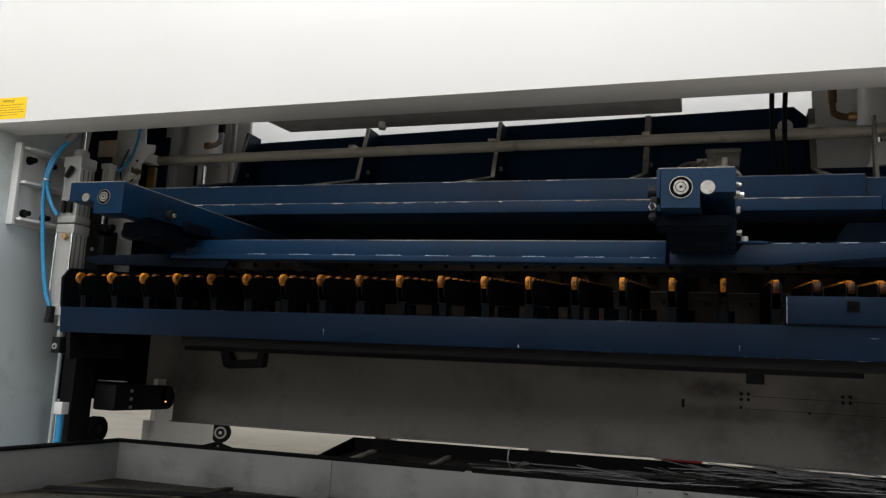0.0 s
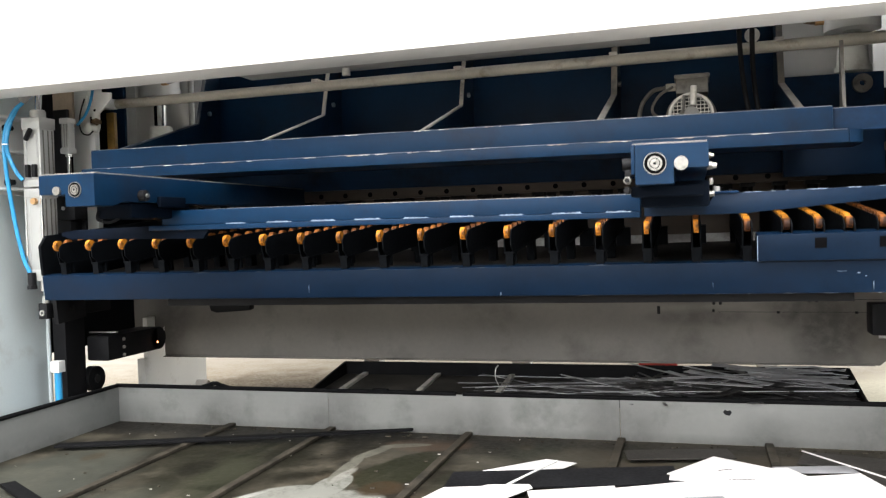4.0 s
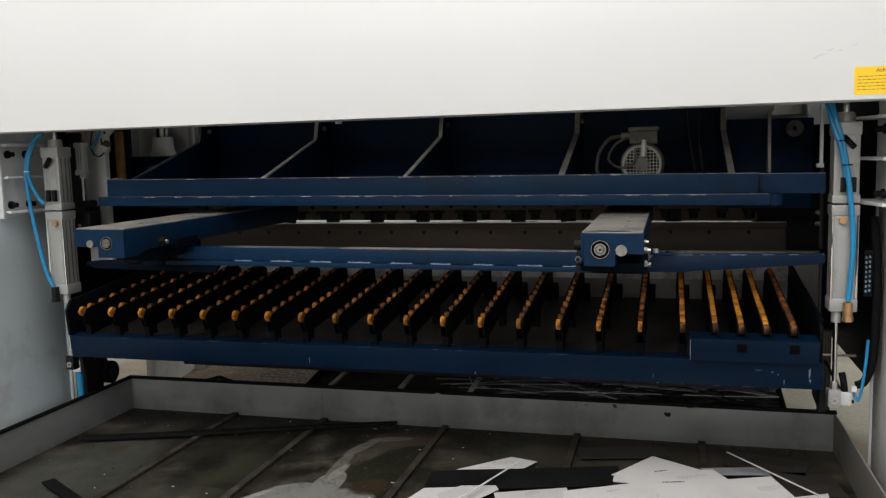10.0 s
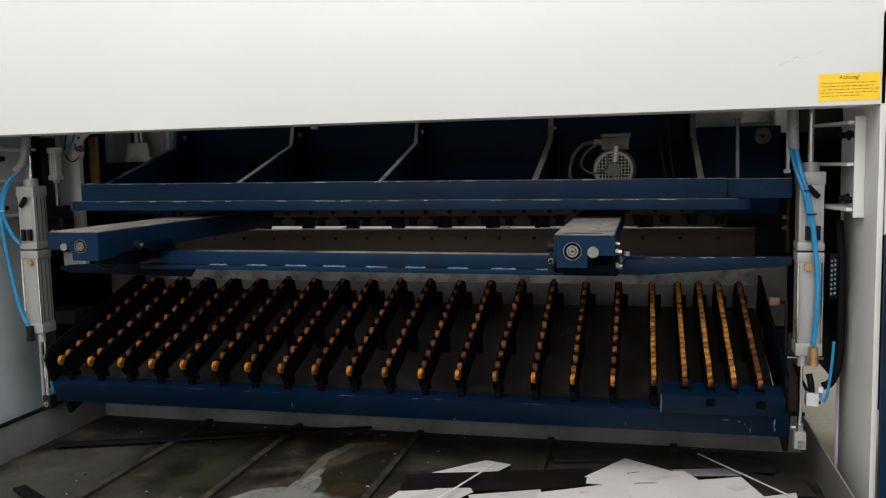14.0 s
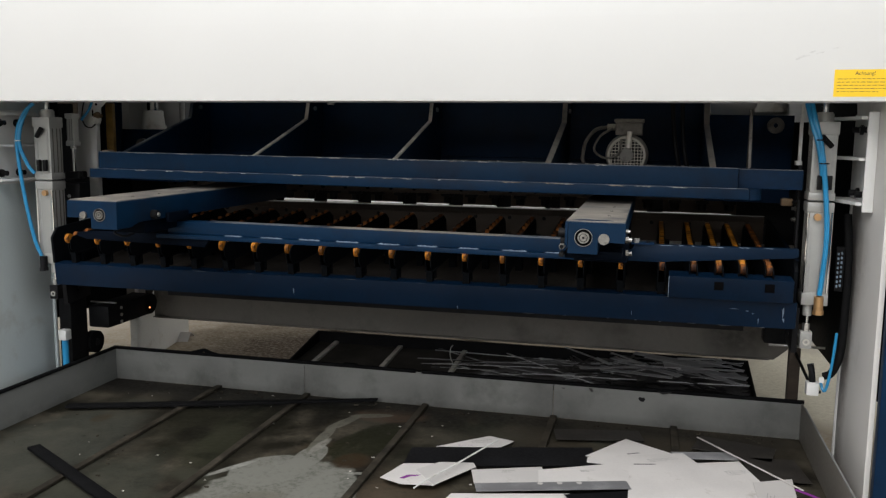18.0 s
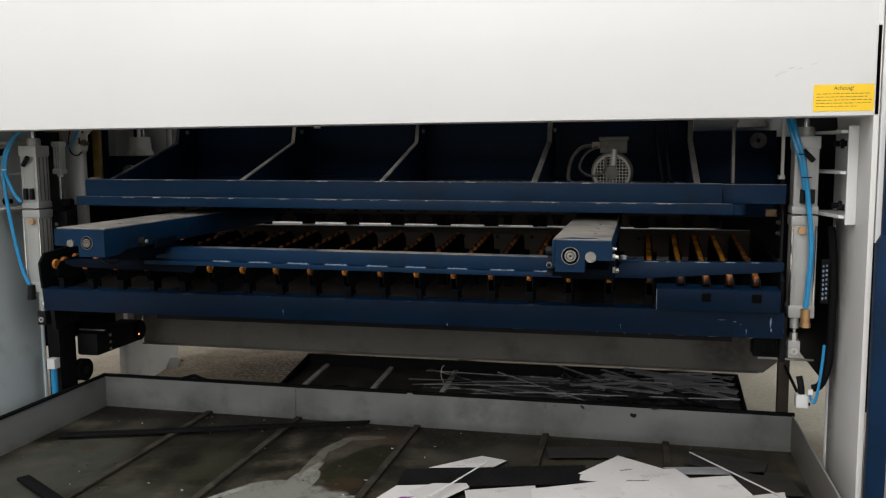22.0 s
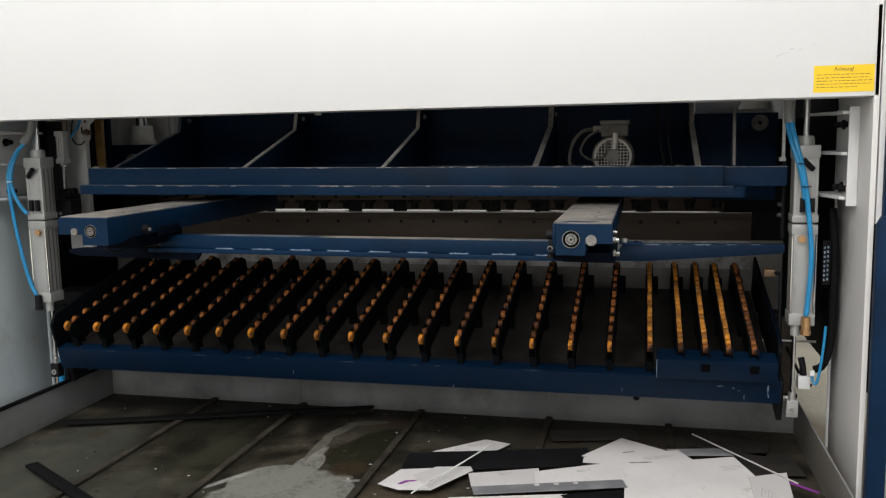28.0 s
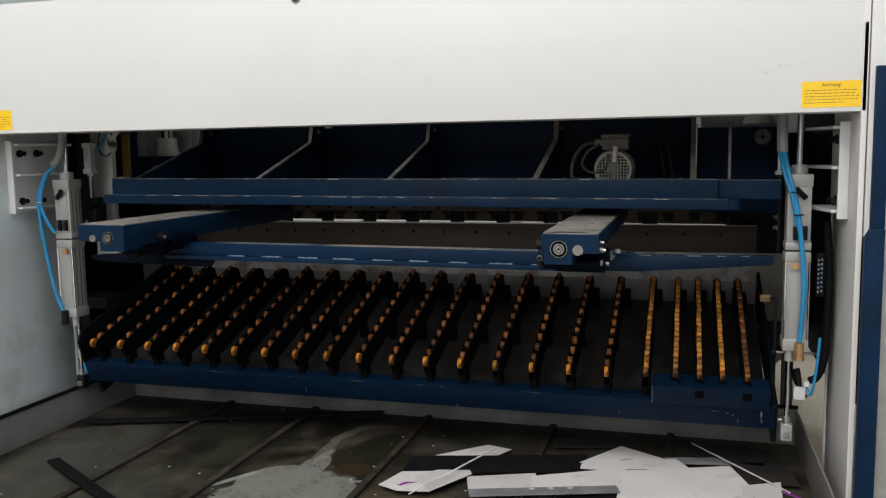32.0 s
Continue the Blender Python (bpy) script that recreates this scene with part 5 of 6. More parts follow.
part("head", box(B(), -1.69, -1.50, 0.50, 0.66, 0.55, 0.61, 0.004), BLACK, stand)
bm = B()
rod(bm, (-1.65, 0.69, 0.24), (-1.612, 0.69, 0.24), 0.055, 24), rod(bm, (-1.66, 0.60, 0.24), (-1.63, 0.69, 0.24), 0.012, 10)
part("roller_wheel", bm, RUBBER, stand)
part("wheel_hub", rod(B(), (-1.612, 0.69, 0.24), (-1.607, 0.69, 0.24), 0.018, 12), BLACK, stand)
bm = B()
box(bm, -1.62, -1.505, 0.64, 1.0, 0.325, 0.435, 0.012)
part("sensor_arm", bm, BLACK, stand)
part("arm_nose", rod(B(), (-1.62, 1.0, 0.38), (-1.505, 1.0, 0.38), 0.054, 24), BLACK, stand)
part("arm_rail", box(B(), -1.62, -1.48, 0.66, 0.675, 0.447, 0.452), STEEL, stand)
for z in (0.34, 0.375, 0.41):
    part("arm_screw", rod(B(), (-1.507, 0.74, z), (-1.499, 0.74, z), 0.008, 6), STEEL, stand)
GLOW = bpy.data.materials.new("signal lamp")
GLOW.use_nodes = True
GLOW.node_tree.nodes["Principled BSDF"].inputs["Emission Color"].default_value = (1.0, 0.28, 0.08, 1)
GLOW.node_tree.nodes["Principled BSDF"].inputs["Emission Strength"].default_value = 3.0
part("signal_lamp", rod(B(), (-1.5055, 0.985, 0.362), (-1.501, 0.985, 0.362), 0.0035, 10), GLOW, stand, "tiny glowing orange signal lamp")
for sx, x, y, z in ((-1, -1.60, 0.44, 0.335), (1, 1.658, 0.362, 0.375)):
    sw = thing("limit_switch", "white capped limit switch on its carrier tube", "switch", group="limit switches", at=(x, y, 0.0))
    part("tube", rod(B(), (0, 0, 0), (0, 0, z - 0.02), 0.015, 14) if sx < 0 else rod(B(), (0, 0.018, z), (0.012, 0.47, z + 0.02), 0.006, 10), TUBE_BLUE if sx < 0 else BLACK, sw)
    part("cap", box(B(), -0.021, 0.021, -0.02, 0.02, z - 0.024, z + 0.024, 0.003), WHITE, sw)
    if sx > 0:
        part("side_nut", rod(B(), (0.021, -0.005, z - 0.012), (0.030, -0.005, z - 0.012), 0.006, 8), BLACK, sw)
        bm = B()
        hose(bm, [(0.0, 0.0, z + 0.02), (-0.004, 0.0, z + 0.06), (-0.010, 0.005, z + 0.09)], 0.012, 8)
        part("bellows", bm, BLACK, sw)

# ---- right end: post, conduit, hose ----
rpost = thing("support_post", "greasy dark steel post beside the chute", "post")
part("column", box(B(), 1.645, 1.690, 0.81, 0.85, 0.0, 0.52, 0.003), OLIVE, rpost)
part("cross_rod", rod(B(), (1.56, 0.80, 0.425), (1.78, 0.80, 0.425), 0.005, 8), STEEL, rpost)
part("post_block", box(B(), 1.54, 1.645, 0.80, 0.90, 0.43, 0.54, 0.006), BLACK, rpost)
LINK = surface("pale blue link", (0.16, 0.21, 0.27), 0.5, vary=0.25, scale=80, fine=200, bump=0.0, spread=0.8)
cond = thing("cable_conduit", "black ribbed cable conduit hanging on the side panel", "conduit")
bm = B()
hose(bm, [(1.735, 0.36, 1.02), (1.738, 0.33, 0.92), (1.742, 0.32, 0.78), (1.740, 0.32, 0.58), (1.732, 0.32, 0.50), (1.712, 0.325, 0.445), (1.69, 0.335, 0.43)], 0.014, 12)
part("conduit", bm, RUBBER, cond)
for k in range(8):
    z = 0.765 + k * 0.0165
    for dx in (0.0, 0.011):
        part("chain_link", box(B(), 1.700 + dx, 1.7055 + dx, 0.296, 0.302, z + dx * 0.25, z + 0.0085 + dx * 0.25, 0.001), LINK, cond, "pale blue chain link")
part("chain_back", box(B(), 1.696, 1.724, 0.302, 0.318, 0.75, 0.91, 0.003), RUBBER, cond)
bm = B()
hose(bm, [(1.716, 0.30, 0.60), (1.711, 0.30, 0.52), (1.701, 0.30, 0.43), (1.692, 0.305, 0.385), (1.684, 0.315, 0.39), (1.678, 0.33, 0.42)], 0.0052, 8)
part("loop_hose", bm, TUBE_BLUE, cond, "short blue hose loop")
part("hose_label", box(B(), 1.668, 1.684, 0.296, 0.300, 0.415, 0.435), WHITE, cond)
rail = thing("slide_rail", "narrow steel slide rail beside the lift cylinder", "rail")
part("rail", box(B(), 1.568, 1.578, 0.42, 0.44, 1.205, 1.42, 0.001), WHITE_DIRTY, rail)
part("rail_foot", box(B(), 1.560, 1.582, 0.42, 0.45, 1.190, 1.205, 0.002), WHITE_DIRTY, rail)
part("guide", box(B(), 1.572, 1.584, 0.42, 0.44, 0.90, 1.189, 0.002), BLACK, rail)
for z in (1.165, 1.12, 1.03, 0.99):
    part("rail_screw", hexbolt(B(), (1.572, 0.43, z), (-1, -0.3, 0), 0.007, 0.014), WORN_STEEL, rail)
wall_hose = thing("wall_hose", "blue air hose on the machine's corner column", "hose")
bm = B()
hose(bm, [(1.86, -0.015, 2.15), (1.858, -0.02, 1.9), (1.862, -0.02, 1.7), (1.866, -0.015, 1.56)], 0.008, 8)
part("tube", bm, TUBE_BLUE, wall_hose)
for z in (1.62, 1.64, 1.70):
    part("clip", box(B(), 1.848, 1.872, -0.030, -0.001, z, z + 0.007), BLACK, wall_hose)

# ---- under the chute ----
plinth = thing("floor_plinth", "pale steel foot with a long side plate under the chute", "machine foot")
part("foot_post", box(B(), -1.70, -1.655, 1.09, 1.13, 0.0, 0.262, 0.003), WHITE_DIRTY, plinth)
part("side_plate", prism(B(), [(-1.69, 1.131), (-1.665, 1.131), (-1.787, 1.83), (-1.812, 1.83)], "z", 0.0, 0.46), WHITE_DIRTY, plinth, "soiled pale side plate")
bm = B()
prism(bm, [(-0.02, 0.0), (0.035, 0.05), (0.10, 0.012), (0.10, 0.010), (0.035, 0.046), (-0.018, 0.0)], "y", -0.055, 0.055)
st = solo("folded_scrap", bm, PAPER, "white folded card scrap on the floor beside the machine foot", "card")
st.matrix_basis = pose(-1.745, 1.66, 0.0, 0, 0, 98)

# castor of a trolley that stands in the hall beyond the machine
castor = thing("trolley_castor", "black rubber castor with a grey hub on the hall floor", "castor", at=(-2.47, 2.97, 0.0), turn=(0, 0, 24))
bm = B()
rod(bm, (0, -0.013, 0.072), (0, -0.019, 0.072), 0.072, 32, 0.064), rod(bm, (0, 0.016, 0.072), (0, -0.013, 0.072), 0.072, 32)
part("tyre", bm, RUBBER, castor)
part("hub", rod(B(), (0, -0.018, 0.072), (0, -0.021, 0.072), 0.043, 24), GREY_METAL, castor, "grey metal hub")
part("hub_groove", rod(B(), (0, -0.020, 0.072), (0, -0.0225, 0.072), 0.030, 24), BLACK, castor)
part("axle", rod(B(), (0, 0.034, 0.072), (0, -0.026, 0.072), 0.011, 14), STEEL, castor)
part("fork", prism(B(), [(-0.012, 0.06), (0.012, 0.06), (0.045, 0.165), (-0.02, 0.165)], "y", 0.029, 0.034), GREY_METAL, castor)
part("top_plate", box(B(), -0.04, 0.06, -0.045, 0.045, 0.165, 0.172, 0.002), GREY_METAL, castor)
solo("red_case", box(B(), 0.62, 0.84, 2.6, 2.75, 0.0, 0.17, 0.01), RED, "small red case on the floor beyond the machine", "case")

# ---- trays on the floor ----
tray = thing("scrap_tray", "shallow grey-blue steel tray with a black rubber rim on the floor", "tray")
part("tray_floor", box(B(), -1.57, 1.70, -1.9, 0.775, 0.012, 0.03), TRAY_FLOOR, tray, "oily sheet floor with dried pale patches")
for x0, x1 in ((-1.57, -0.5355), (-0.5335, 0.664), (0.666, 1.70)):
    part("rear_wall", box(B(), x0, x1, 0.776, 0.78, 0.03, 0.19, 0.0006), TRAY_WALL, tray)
part("front_wall", box(B(), -1.57, 1.70, -1.904, -1.90, 0.012, 0.19), TRAY_WALL, tray)
part("side_wall", box(B(), -1.574, -1.57, -1.9, 0.78, 0.012, 0.19), TRAY_WALL, tray)
part("side_wall", box(B(), 1.70, 1.704, -1.9, 0.78, 0.012, 0.19), CHUTE, tray, "grimy brown-grey side wall")
for x in (-0.988, -0.518, 0.073, 0.669, 1.19):
    part("floor_bar", box(B(), x - 0.015, x + 0.015, -1.88, 0.774, 0.03, 0.044, 0.004), DUSTY_BAR, tray)
for x0, x1 in ((-1.58, 0.024), (0.052, 1.71)):
    bm = B()
    rod(bm, (x0, 0.778, 0.193), (x1, 0.778, 0.193), 0.009, 12)
    part("rim", bm, RUBBER, tray)
part("side_rim", rod(B(), (-1.572, -1.9, 0.193), (-1.572, 0.778, 0.193), 0.009, 12), RUBBER, tray)
part("side_rim", rod(B(), (1.702, -1.9, 0.190), (1.702, 0.70, 0.190), 0.004, 8), TRAY_WALL, tray)
bm = B()
hose(bm, [(-1.14, 0.778, 0.194), (-1.105, 0.778, 0.204), (-1.07, 0.778, 0.213), (-1.04, 0.778, 0.204), (-1.0, 0.778, 0.194)], 0.009, 10)
part("rim_bulge", bm, RUBBER, tray, "rubber rim lifted off the edge")
for x, z in ((-0.3, 0.195),):
    part("rim_patch", box(B(), x - 0.035, x + 0.035, 0.768, 0.789, z, z + 0.012, 0.005), RUBBER, tray)
part("paint_scar", prism(B(), [(1.035, 0.150), (1.045, 0.140), (1.058, 0.138), (1.066, 0.150), (1.060, 0.158), (1.050, 0.155), (1.042, 0.160)], "y", 0.7745, 0.777, 0.0004), BLACK, tray, "dark scar in the paint")

pan = thing("scrap_pan", "black mat lined pan full of sheared strips", "tray")
PAN = pose(0, 0.82, 0.165, 4.5) @ pose(0, -0.82, -0.165)   # its floor rises to the rear
part("pan_floor", box(B(), -0.62, 1.515, 0.82, 1.18, 0.153, 0.165), PAN_FLOOR, pan).matrix_basis = PAN
part("pan_wall", box(B(), -0.62, 1.515, 1.175, 1.19, 0.15, 0.250), RUBBER, pan)
part("pan_wall", box(B(), -0.62, 1.515, 0.80, 0.82, 0.15, 0.185), RUBBER, pan)
for x0, x1 in ((-0.632, -0.62), (1.515, 1.527)):
    part("pan_side", prism(B(), [(0.80, 0.15), (0.80, 0.188), (1.19, 0.250), (1.19, 0.15)], "x", x0, x1), RUBBER, pan)
for x in (-0.52, -0.17, 0.17, 0.9):
    part("pan_bar", box(B(), x - 0.012, x + 0.012, 0.83, 1.174, 0.165, 0.178, 0.002), BARE if x < 0.5 else BLACK, pan).matrix_basis = PAN
for x in (0.5, 1.4):
    part("pan_leg", box(B(), x - 0.03, x + 0.03, 0.85, 1.15, 0.0, 0.15, 0.003), BLACK, pan)

# sheared strips in the pan
R = random.Random(5)


def strips(count, material, name, label, w0, w1, l0, l1, x0, x1, z0, z1, turn):
    bm = B()
    for _ in range(count):
        w, l = R.uniform(w0, w1), R.uniform(l0, l1)
        a = radians(R.gauss(0, turn))
        cx = R.uniform(x0, x1)
        cx = min(cx, 1.50 - abs(math.cos(a)) * l / 2)
        reach = max(0.16 - abs(math.sin(a)) * l / 2, 0.01)
        cy, cz = R.uniform(0.995 - reach, 0.995 + reach), R.uniform(z0, z1)
        tip = R.uniform(-0.045, 0.045)
        if cx - l / 2 < 0.62:  # the heap is flat on the pan's emptier side
            cz, tip = 0.168 + 0.25 * (cz - 0.165), tip * 0.08
        ux, uy = math.cos(a), math.sin(a)
        vs = []
        for s, q in ((-1, -1), (1, -1), (1, 1), (-1, 1)):
            for h in (0, 0.0012):
                vs.append(bm.verts.new((cx + ux * s * l / 2 - uy * q * w / 2, cy + uy * s * l / 2 + ux * q * w / 2, cz + h + s * tip * l)))
        for f in ((0, 2, 4, 6), (7, 5, 3, 1), (0, 1, 3, 2), (2, 3, 5, 4), (4, 5, 7, 6), (6, 7, 1, 0)):
            bm.faces.new([vs[i] for i in f])
    heap = solo(name, bm, material, label, "scrap", kind="stuff")
    heap.matrix_basis = PAN
    return heap


strips(110, SCRAP_DARK, "dark_strips", "tangle of dark sheared steel strips in the pan", 0.006, 0.045, 0.15, 0.6, 0.45, 1.5, 0.170, 0.216, 30)
strips(54, SCRAP, "bright_strips", "tangle of grey sheared steel strips in the pan", 0.003, 0.010, 0.2, 0.85, 0.25, 1.5, 0.178, 0.232, 16)
for k, (x, y, w, l, a) in enumerate(((1.06, 1.0, 0.05, 0.36, -32), (1.33, 0.96, 0.035, 0.30, -40), (1.02, 0.89, 0.035, 0.32, -7), (1.25, 0.93, 0.012, 0.34, -22), (0.42, 1.03, 0.008, 0.9, 4), (0.62, 1.07, 0.006, 0.75, 8), (1.22, 1.02, 0.09, 0.16, 5), (0.80, 0.98, 0.03, 0.25, 24), (1.42, 0.92, 0.05, 0.09, 30), (1.15, 1.08, 0.04, 0.3, -15), (0.55, 0.93, 0.012, 0.5, -12), (0.3, 1.0, 0.008, 0.6, 14), (0.70, 1.1, 0.02, 0.4, 3))):
    st = solo("offcut_strip", box(B(), -l / 2, l / 2, -w / 2, w / 2, 0.0, 0.0014), SHEET, "flat grey sheet steel offcut lying in the pan", "offcut", "steel offcuts")
    flat = 0.12 if x < 0.85 else 1.0
    st.matrix_basis = PAN @ pose(x, y, (0.181 if x < 0.85 else 0.224 + 0.002 * k), R.uniform(-3, 3) * flat, R.uniform(-1.5, 1.5) * flat, a)
for k in range(16):
    l, w, a = R.uniform(0.10, 0.30), R.uniform(0.012, 0.045), R.choice((R.uniform(-62, -20), R.uniform(-35, 25)))
    x = min(R.uniform(0.8, 1.46), 1.49 - 0.5 * l * math.cos(radians(a)))
    reach = max(0.16 - 0.5 * l * abs(math.sin(radians(a))), 0.01)
    st = solo("offcut_strip", box(B(), -l / 2, l / 2, -w / 2, w / 2, 0.0, 0.0014), SHEET, "flat grey sheet steel offcut lying in the pan", "offcut", "steel offcuts")
    st.matrix_basis = PAN @ pose(x, 0.995 + R.uniform(-reach, reach), 0.232 + 0.0012 * k, R.uniform(-8, 5), R.uniform(-4, 4), a)
bm = B()
hose(bm, [(0.155, 0.97, 0.18), (0.14, 0.98, 0.21), (0.14, 0.99, 0.245), (0.15, 1.0, 0.26)], 0.002, 6)
solo("curled_wire", bm, STEEL, "thin curled steel shaving in the pan", "shaving").matrix_basis = PAN

# ---- things lying in the front tray ----
bm = B()
prism(bm, [(-0.70, -0.022), (-0.2, -0.028), (0.70, -0.012), (0.71, 0.012), (0.1, 0.022), (-0.70, 0.026)], "z", 0.0, 0.010, 0.002)
st = solo("rubber_strip", bm, RUBBER, "long black rubber strip lying along the tray", "strip", "rubber strips")
st.matrix_basis = pose(-0.82, 0.51, 0.0445, 0, 0, 19.5)
st = solo("rubber_strip", box(B(), -0.41, 0.41, -0.024, 0.024, 0.0, 0.012, 0.002), RUBBER, "short black strip lying in the tray", "strip", "rubber strips")
st.matrix_basis = pose(-0.915, -0.395, 0.0445, 0, 0, -30.5)
for x, y, w, h, a in ((0.88, 0.56, 0.36, 0.12, 12), (1.42, 0.55, 0.30, 0.16, -14), (1.55, 0.36, 0.2, 0.22, 8)):
    st = solo("oily_mat", box(B(), -w / 2, w / 2, -h / 2, h / 2, 0, 0.003), MAT, "thin dark oily mat on the tray floor", "mat", "oily mats")
    st.matrix_basis = pose(x, y, 0.0445, 0, 0, a)
def sheet_of(name, corners, z, material, label, category, group="", thick=0.0016):
    """A thin sheet with the given corners, lying at height z."""
    cx, cy = sum(p[0] for p in corners) / len(corners), sum(p[1] for p in corners) / len(corners)
    ob = solo(name, prism(B(), [(x - cx, y - cy) for x, y in corners], "z", 0.0, thick), material, label, category, group)
    ob.matrix_basis = pose(cx, cy, z, R.uniform(-0.15, 0.15), R.uniform(-0.15, 0.15))
    return ob


def print_on(card, x, y, turn, widths, material, tall=0.0022, step=0.011, z=0.0017):
    """Lines of print that cannot be read, as plain bars, from a corner given in the card's own x, y."""
    for j, w in enumerate(widths):
        bm = B()
        xx = 0.0
        while xx < w:
            d = R.uniform(0.004, 0.014)
            box(bm, xx, min(xx + d, w), -step * j, -step * j + tall, 0.0, 0.0003)
            xx += d + 0.0035
        part("print_line", bm, material, card).matrix_basis = pose(x, y, z, 0, 0, turn)


sheet_of("black_sheet", [(0.172, 0.200), (0.866, 0.391), (0.901, 0.208), (0.188, 0.017)], 0.0500, BLACK, "black plastic sheet lying on the tray", "sheet", thick=0.003)
LIES = "white packing card lying in the scrap tray"
small = sheet_of("card_sheet", [(0.258, 0.255), (0.442, 0.426), (0.551, 0.394), (0.510, 0.315)], 0.0445, PAPER, LIES, "card", "packing cards")
print_on(small, -0.06, 0.0, 25, (0.09, 0.06, 0.08), GREY_METAL)
print_on(small, -0.10, -0.06, 15, (0.06,), PURPLE)
marked = sheet_of("card_sheet", [(0.144, -0.117), (0.188, 0.030), (0.300, 0.062), (0.350, -0.133), (0.230, -0.153)], 0.0535, PAPER, "white packing card with a purple printed mark", "card", "packing cards")
part("purple_mark", prism(B(), [(-0.030, -0.042), (-0.008, -0.006), (0.040, 0.006), (0.022, -0.012), (0.006, -0.016), (-0.012, -0.044)], "z", 0.0016, 0.002), PURPLE, marked, "purple printed mark")
sheet_of("card_sheet", [(0.250, -0.020), (0.317, 0.074), (0.443, 0.101), (0.461, 0.066), (0.350, -0.133)], 0.0555, PAPER, LIES, "card", "packing cards")
for corners, z in (([(0.450, 0.030), (0.700, 0.128), (0.730, -0.020), (0.485, -0.090)], 0.0575), ([(0.690, 0.090), (1.030, 0.262), (1.060, 0.050), (0.710, -0.045)], 0.0595)):
    print_on(sheet_of("card_sheet", corners, z, PAPER, LIES, "card", "packing cards"), -0.03, 0.035, 17, (0.05, 0.03), GREY_METAL, tall=0.003)
peak = sheet_of("card_sheet", [(0.848, 0.289), (0.994, 0.519), (1.173, 0.405), (1.015, 0.262)], 0.0540, PAPER, "white packing card with a small printed word", "card", "packing cards")
print_on(peak, 0.0, -0.02, 28, (0.05,), INK, tall=0.008)
print_on(peak, 0.02, -0.06, 28, (0.10, 0.07, 0.09), GREY_METAL)
strip_card = sheet_of("card_sheet", [(0.858, 0.274), (1.216, 0.413), (1.300, 0.262), (1.080, 0.215), (0.858, 0.221)], 0.0565, PAPER, "white packing card with a printed heading", "card", "packing cards")
print_on(strip_card, -0.03, -0.035, 14, (0.085,), INK, tall=0.010)
print_on(strip_card, 0.02, 0.03, 24, (0.10, 0.12, 0.07), GREY_METAL)
sheet_of("sheet_offcut", [(1.170, 0.425), (1.400, 0.480), (1.425, 0.405), (1.215, 0.365)], 0.0530, SHEET, "thin grey sheet offcut under the cards", "offcut")
broad = sheet_of("card_sheet", [(1.016, 0.207), (1.270, 0.310), (1.420, 0.369), (1.490, 0.150), (1.460, -0.250), (1.022, -0.250)], 0.0625, PAPER, "broad white packing card lying in the scrap tray", "card", "packing cards")
print_on(broad, 0.08, 0.16, 24, (0.10, 0.08, 0.09, 0.05), GREY_METAL)
flap = sheet_of("card_sheet", [(1.450, 0.168), (1.591, 0.237), (1.575, -0.050), (1.450, -0.100)], 0.0650, PAPER, LIES, "card", "packing cards")
print_on(flap, -0.04, -0.06, 80, (0.08, 0.06, 0.07, 0.05), GREY_METAL)
low = sheet_of("card_sheet", [(0.390, -0.330), (0.424, -0.181), (0.824, -0.077), (0.900, -0.250), (0.600, -0.420)], 0.0535, PAPER, "white packing card with a purple printed bar", "card", "packing cards")
part("purple_mark", prism(B(), [(-0.150, 0.045), (-0.110, 0.050), (-0.010, 0.010), (-0.060, -0.002)], "z", 0.0016, 0.002), PURPLE, low, "purple printed bar")
sheet_of("card_sheet", [(0.640, -0.300), (0.960, -0.190), (1.060, -0.420), (0.760, -0.520)], 0.0560, PAPER, LIES, "card", "packing cards")
sheet_of("card_sheet", [(1.080, -0.200), (1.560, -0.080), (1.600, -0.360), (1.130, -0.430)], 0.0600, PAPER, LIES, "card", "packing cards")
sheet_of("dark_offcut", [(0.805, -0.108), (1.016, -0.022), (1.020, -0.100), (0.830, -0.140)], 0.0620, BLACK, "small black plastic offcut on the cards", "offcut", thick=0.002)
st = solo("perforated_strip", box(B(), -0.272, 0.272, -0.034, 0.034, 0, 0.0015), SHEET, "grey metal strip with three holes on the cards", "strip")
st.matrix_basis = pose(0.760, -0.058, 0.0670, 0, 0, 17.4)
for d in (-0.07, 0.0, 0.07):
    part("hole", rod(B(), (d + 0.03, 0.022, 0.0012), (d + 0.03, 0.022, 0.0018), 0.010, 14), PAPER, st)
st = solo("purple_strip", box(B(), -0.055, 0.055, -0.007, 0.007, 0, 0.0015), PURPLE, "purple printed card strip in the tray", "strip")
st.matrix_basis = pose(1.625, 0.085, 0.0745, 0, 0, -42)
st = solo("edge_trim", box(B(), -0.28, 0.28, -0.003, 0.003, 0, 0.004, 0.0008), PAPER, "thin white edge trim leaning in the tray", "trim strip")
st.matrix_basis = pose(1.445, 0.352, 0.069, 0, 0, -53.5)
bm = B()
hose(bm, [(0.30, -0.22, 0.076), (0.335, -0.12, 0.078), (0.375, -0.03, 0.078), (0.43, 0.12, 0.078), (0.495, 0.325, 0.070)], 0.0032, 6)
solo("plastic_cord", bm, WHITE_DIRTY, "thin white plastic cord over the cards", "cord")
# crumbs and small chips on the tray floor
bm = B()
for _ in range(70):
    x, y, s = R.uniform(-1.5, 1.65), R.uniform(-0.9, 0.74), R.uniform(0.002, 0.007)
    box(bm, x, x + s * R.uniform(0.6, 2.5), y, y + s, 0.0302, 0.0302 + s * 0.3)
dark = B()
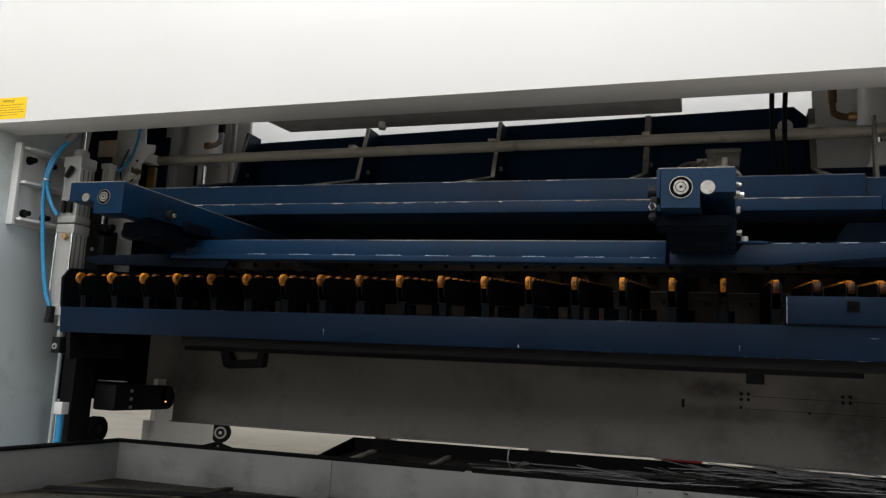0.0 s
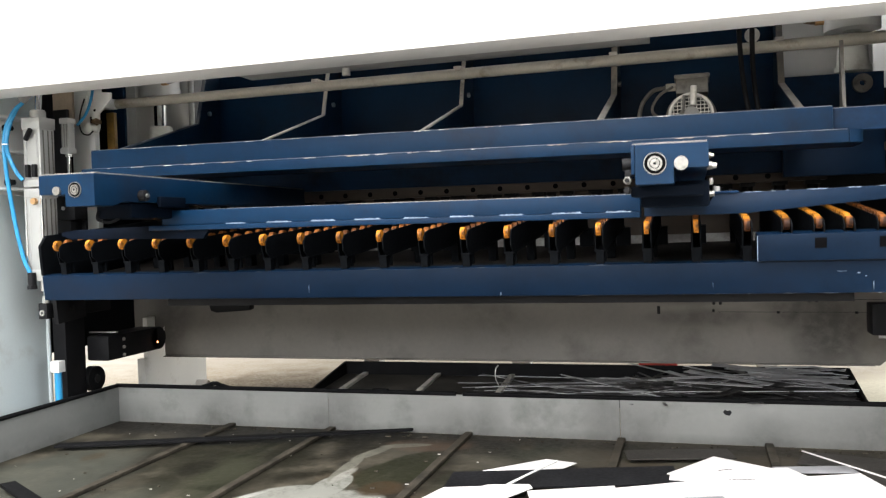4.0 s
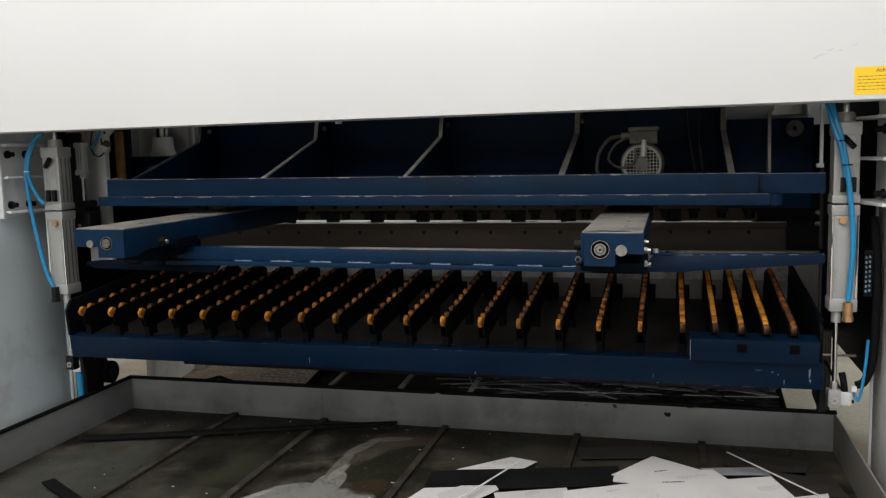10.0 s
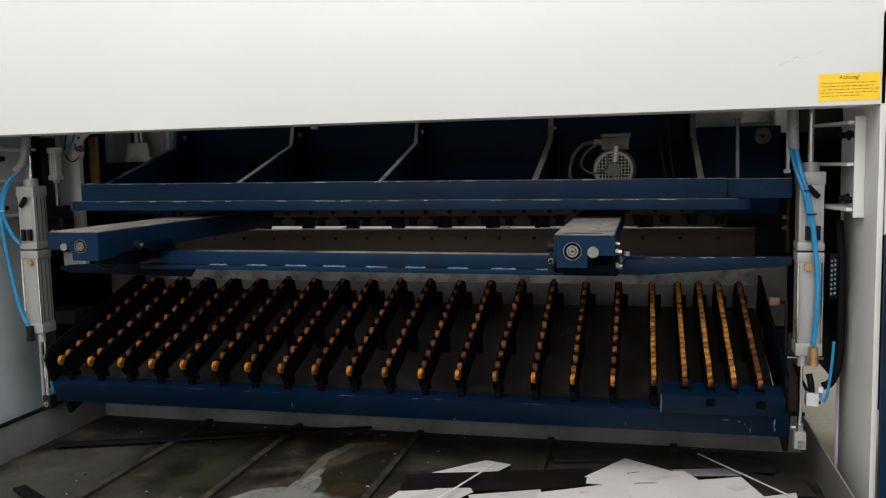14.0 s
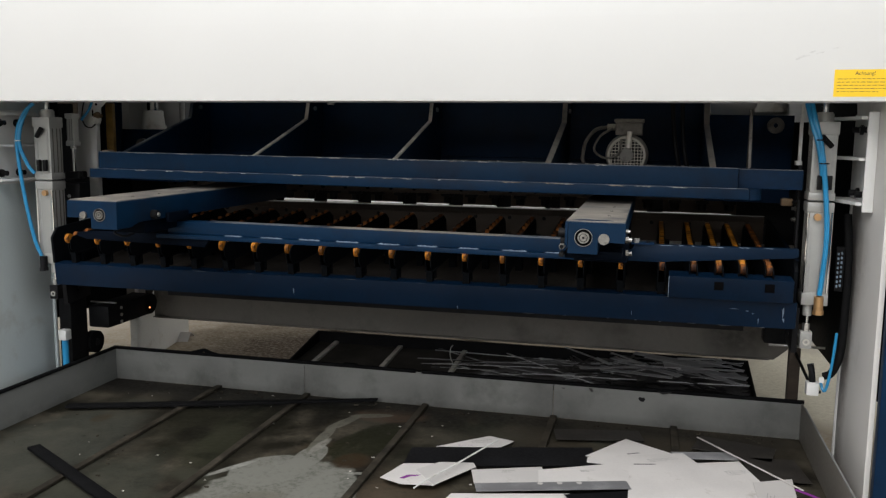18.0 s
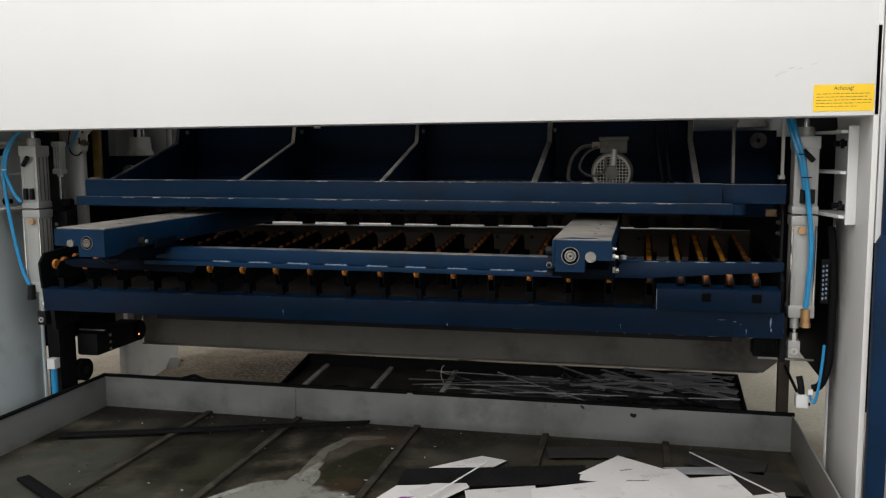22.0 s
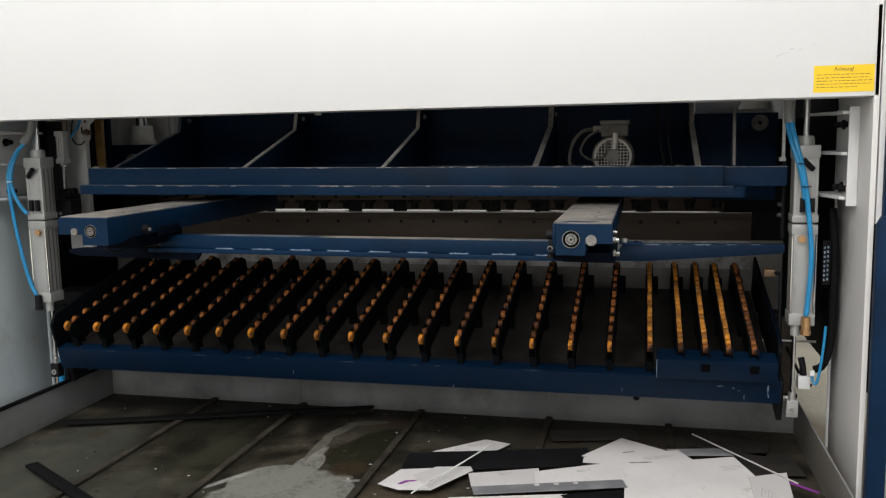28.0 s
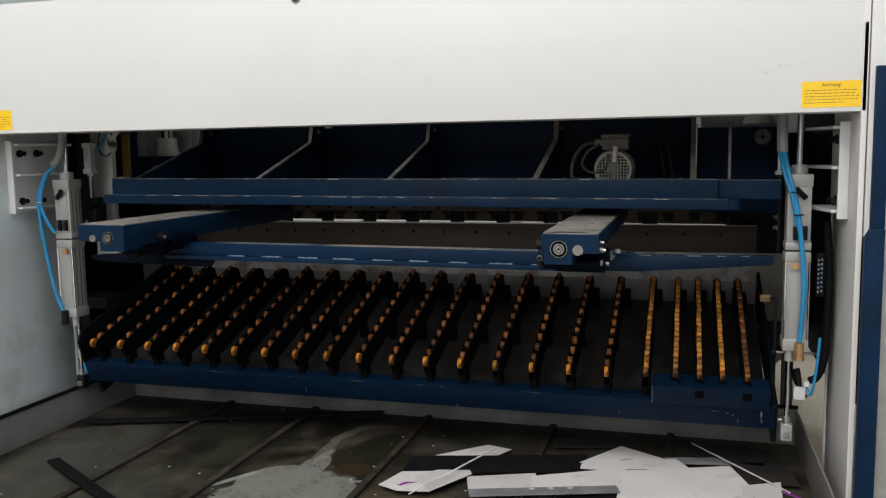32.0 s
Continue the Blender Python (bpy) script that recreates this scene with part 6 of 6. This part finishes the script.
for _ in range(160):
    x, s = R.uniform(-1.5, 1.65), R.uniform(0.002, 0.009)
    y = 0.765 - abs(R.gauss(0, 0.05)) if R.random() < 0.6 else R.uniform(-0.6, 0.74)
    box(dark, x, x + s * R.uniform(0.6, 2.5), y - s, y, 0.0302, 0.0302 + s * 0.5)
solo("dark_crumbs", dark, DUSTY_BAR, "brown crumbs and grit along the tray wall", "grit", kind="stuff")
solo("metal_chips", bm, BARE, "scattered small metal chips on the tray floor", "chips", kind="stuff")

# seconds, metres that the table has sunk, its slope in degrees
TABLE_RUN = [
    (0, 0, 5), (3.7, 0, 5), (4.7, 0.037, 5), (5.5, 0.047, 5), (6, 0.053, 5), (6.5, 0.081, 4), (7, 0.136, 3), (7.5, 0.166, 3.7), (8, 0.174, 4.9),
    (8.5, 0.175, 5.3), (9, 0.175, 5.7), (9.5, 0.175, 6.1), (10, 0.175, 6.5), (10.5, 0.175, 10.5), (11, 0.175, 16.4), (11.5, 0.175, 17.5), (12, 0.175, 18),
    (12.5, 0.175, 18.4), (15.6, 0.175, 18.4), (16, 0.175, 16.7), (16.5, 0.175, 12), (17, 0.175, 7.5), (17.5, 0.138, 3.7), (18, 0.018, 4.8), (18.5, 0.003, 5),
    (19, 0.003, 5), (22.9, 0.003, 5), (23.5, 0.062, 4), (24, 0.114, 3), (24.5, 0.142, 3.7), (25, 0.162, 4.6), (25.5, 0.175, 5), (26.2, 0.175, 5.9),
    (27, 0.175, 6.3), (27.5, 0.175, 6.7), (28, 0.175, 14.2), (28.5, 0.175, 16.8), (29, 0.175, 17.5), (29.5, 0.175, 18.1), (30, 0.175, 18.4), (32, 0.175, 18.4),
]


# seconds, metres that the ram, with the back gauge on it, has come down in its stroke
STROKE = [(0, 0), (3.8, 0), (4.8, 0.045), (5.5, 0.054), (6, 0.061), (6.5, 0.025), (7, 0.001), (7.3, 0), (32, 0)]


# ---- what moves ----
def motions():
    for beam_part in (ram, gauge):
        walk(beam_part, [(t, pose(0, 0, -d, 0, TILT, 0)) for t, d in STROKE])
    for follower in (hold, *ram_feet):
        walk(follower, [(t, pose(0, 0, -d)) for t, d in STROKE])
    walk(motor, [(t, pose(MOTOR[0], MOTOR[1], MOTOR[2] - d)) for t, d in STROKE])
    walk(table, [(t, pose(HINGE[0], HINGE[1], HINGE[2] - h, a)) for t, h, a in TABLE_RUN])

    def lug(h, a):
        """How far the lift lugs have come down, and back, from the table's top position."""
        a, rest = radians(a), radians(REST)
        return (h + LUG[0] * (math.sin(rest) - math.sin(a)) + LUG[1] * (math.cos(rest) - math.cos(a)),
                LUG[0] * (math.cos(a) - math.cos(rest)) - LUG[1] * (math.sin(a) - math.sin(rest)))

    stage = 0.203
    for body, prod in zip(bodies, rods):
        walk(body, [(t, pose(0, 0, -max(lug(h, a)[0] - stage, 0))) for t, h, a in TABLE_RUN])
        walk(prod, [(t, pose(0, 0.25 * lug(h, a)[1], -lug(h, a)[0])) for t, h, a in TABLE_RUN])


motions()
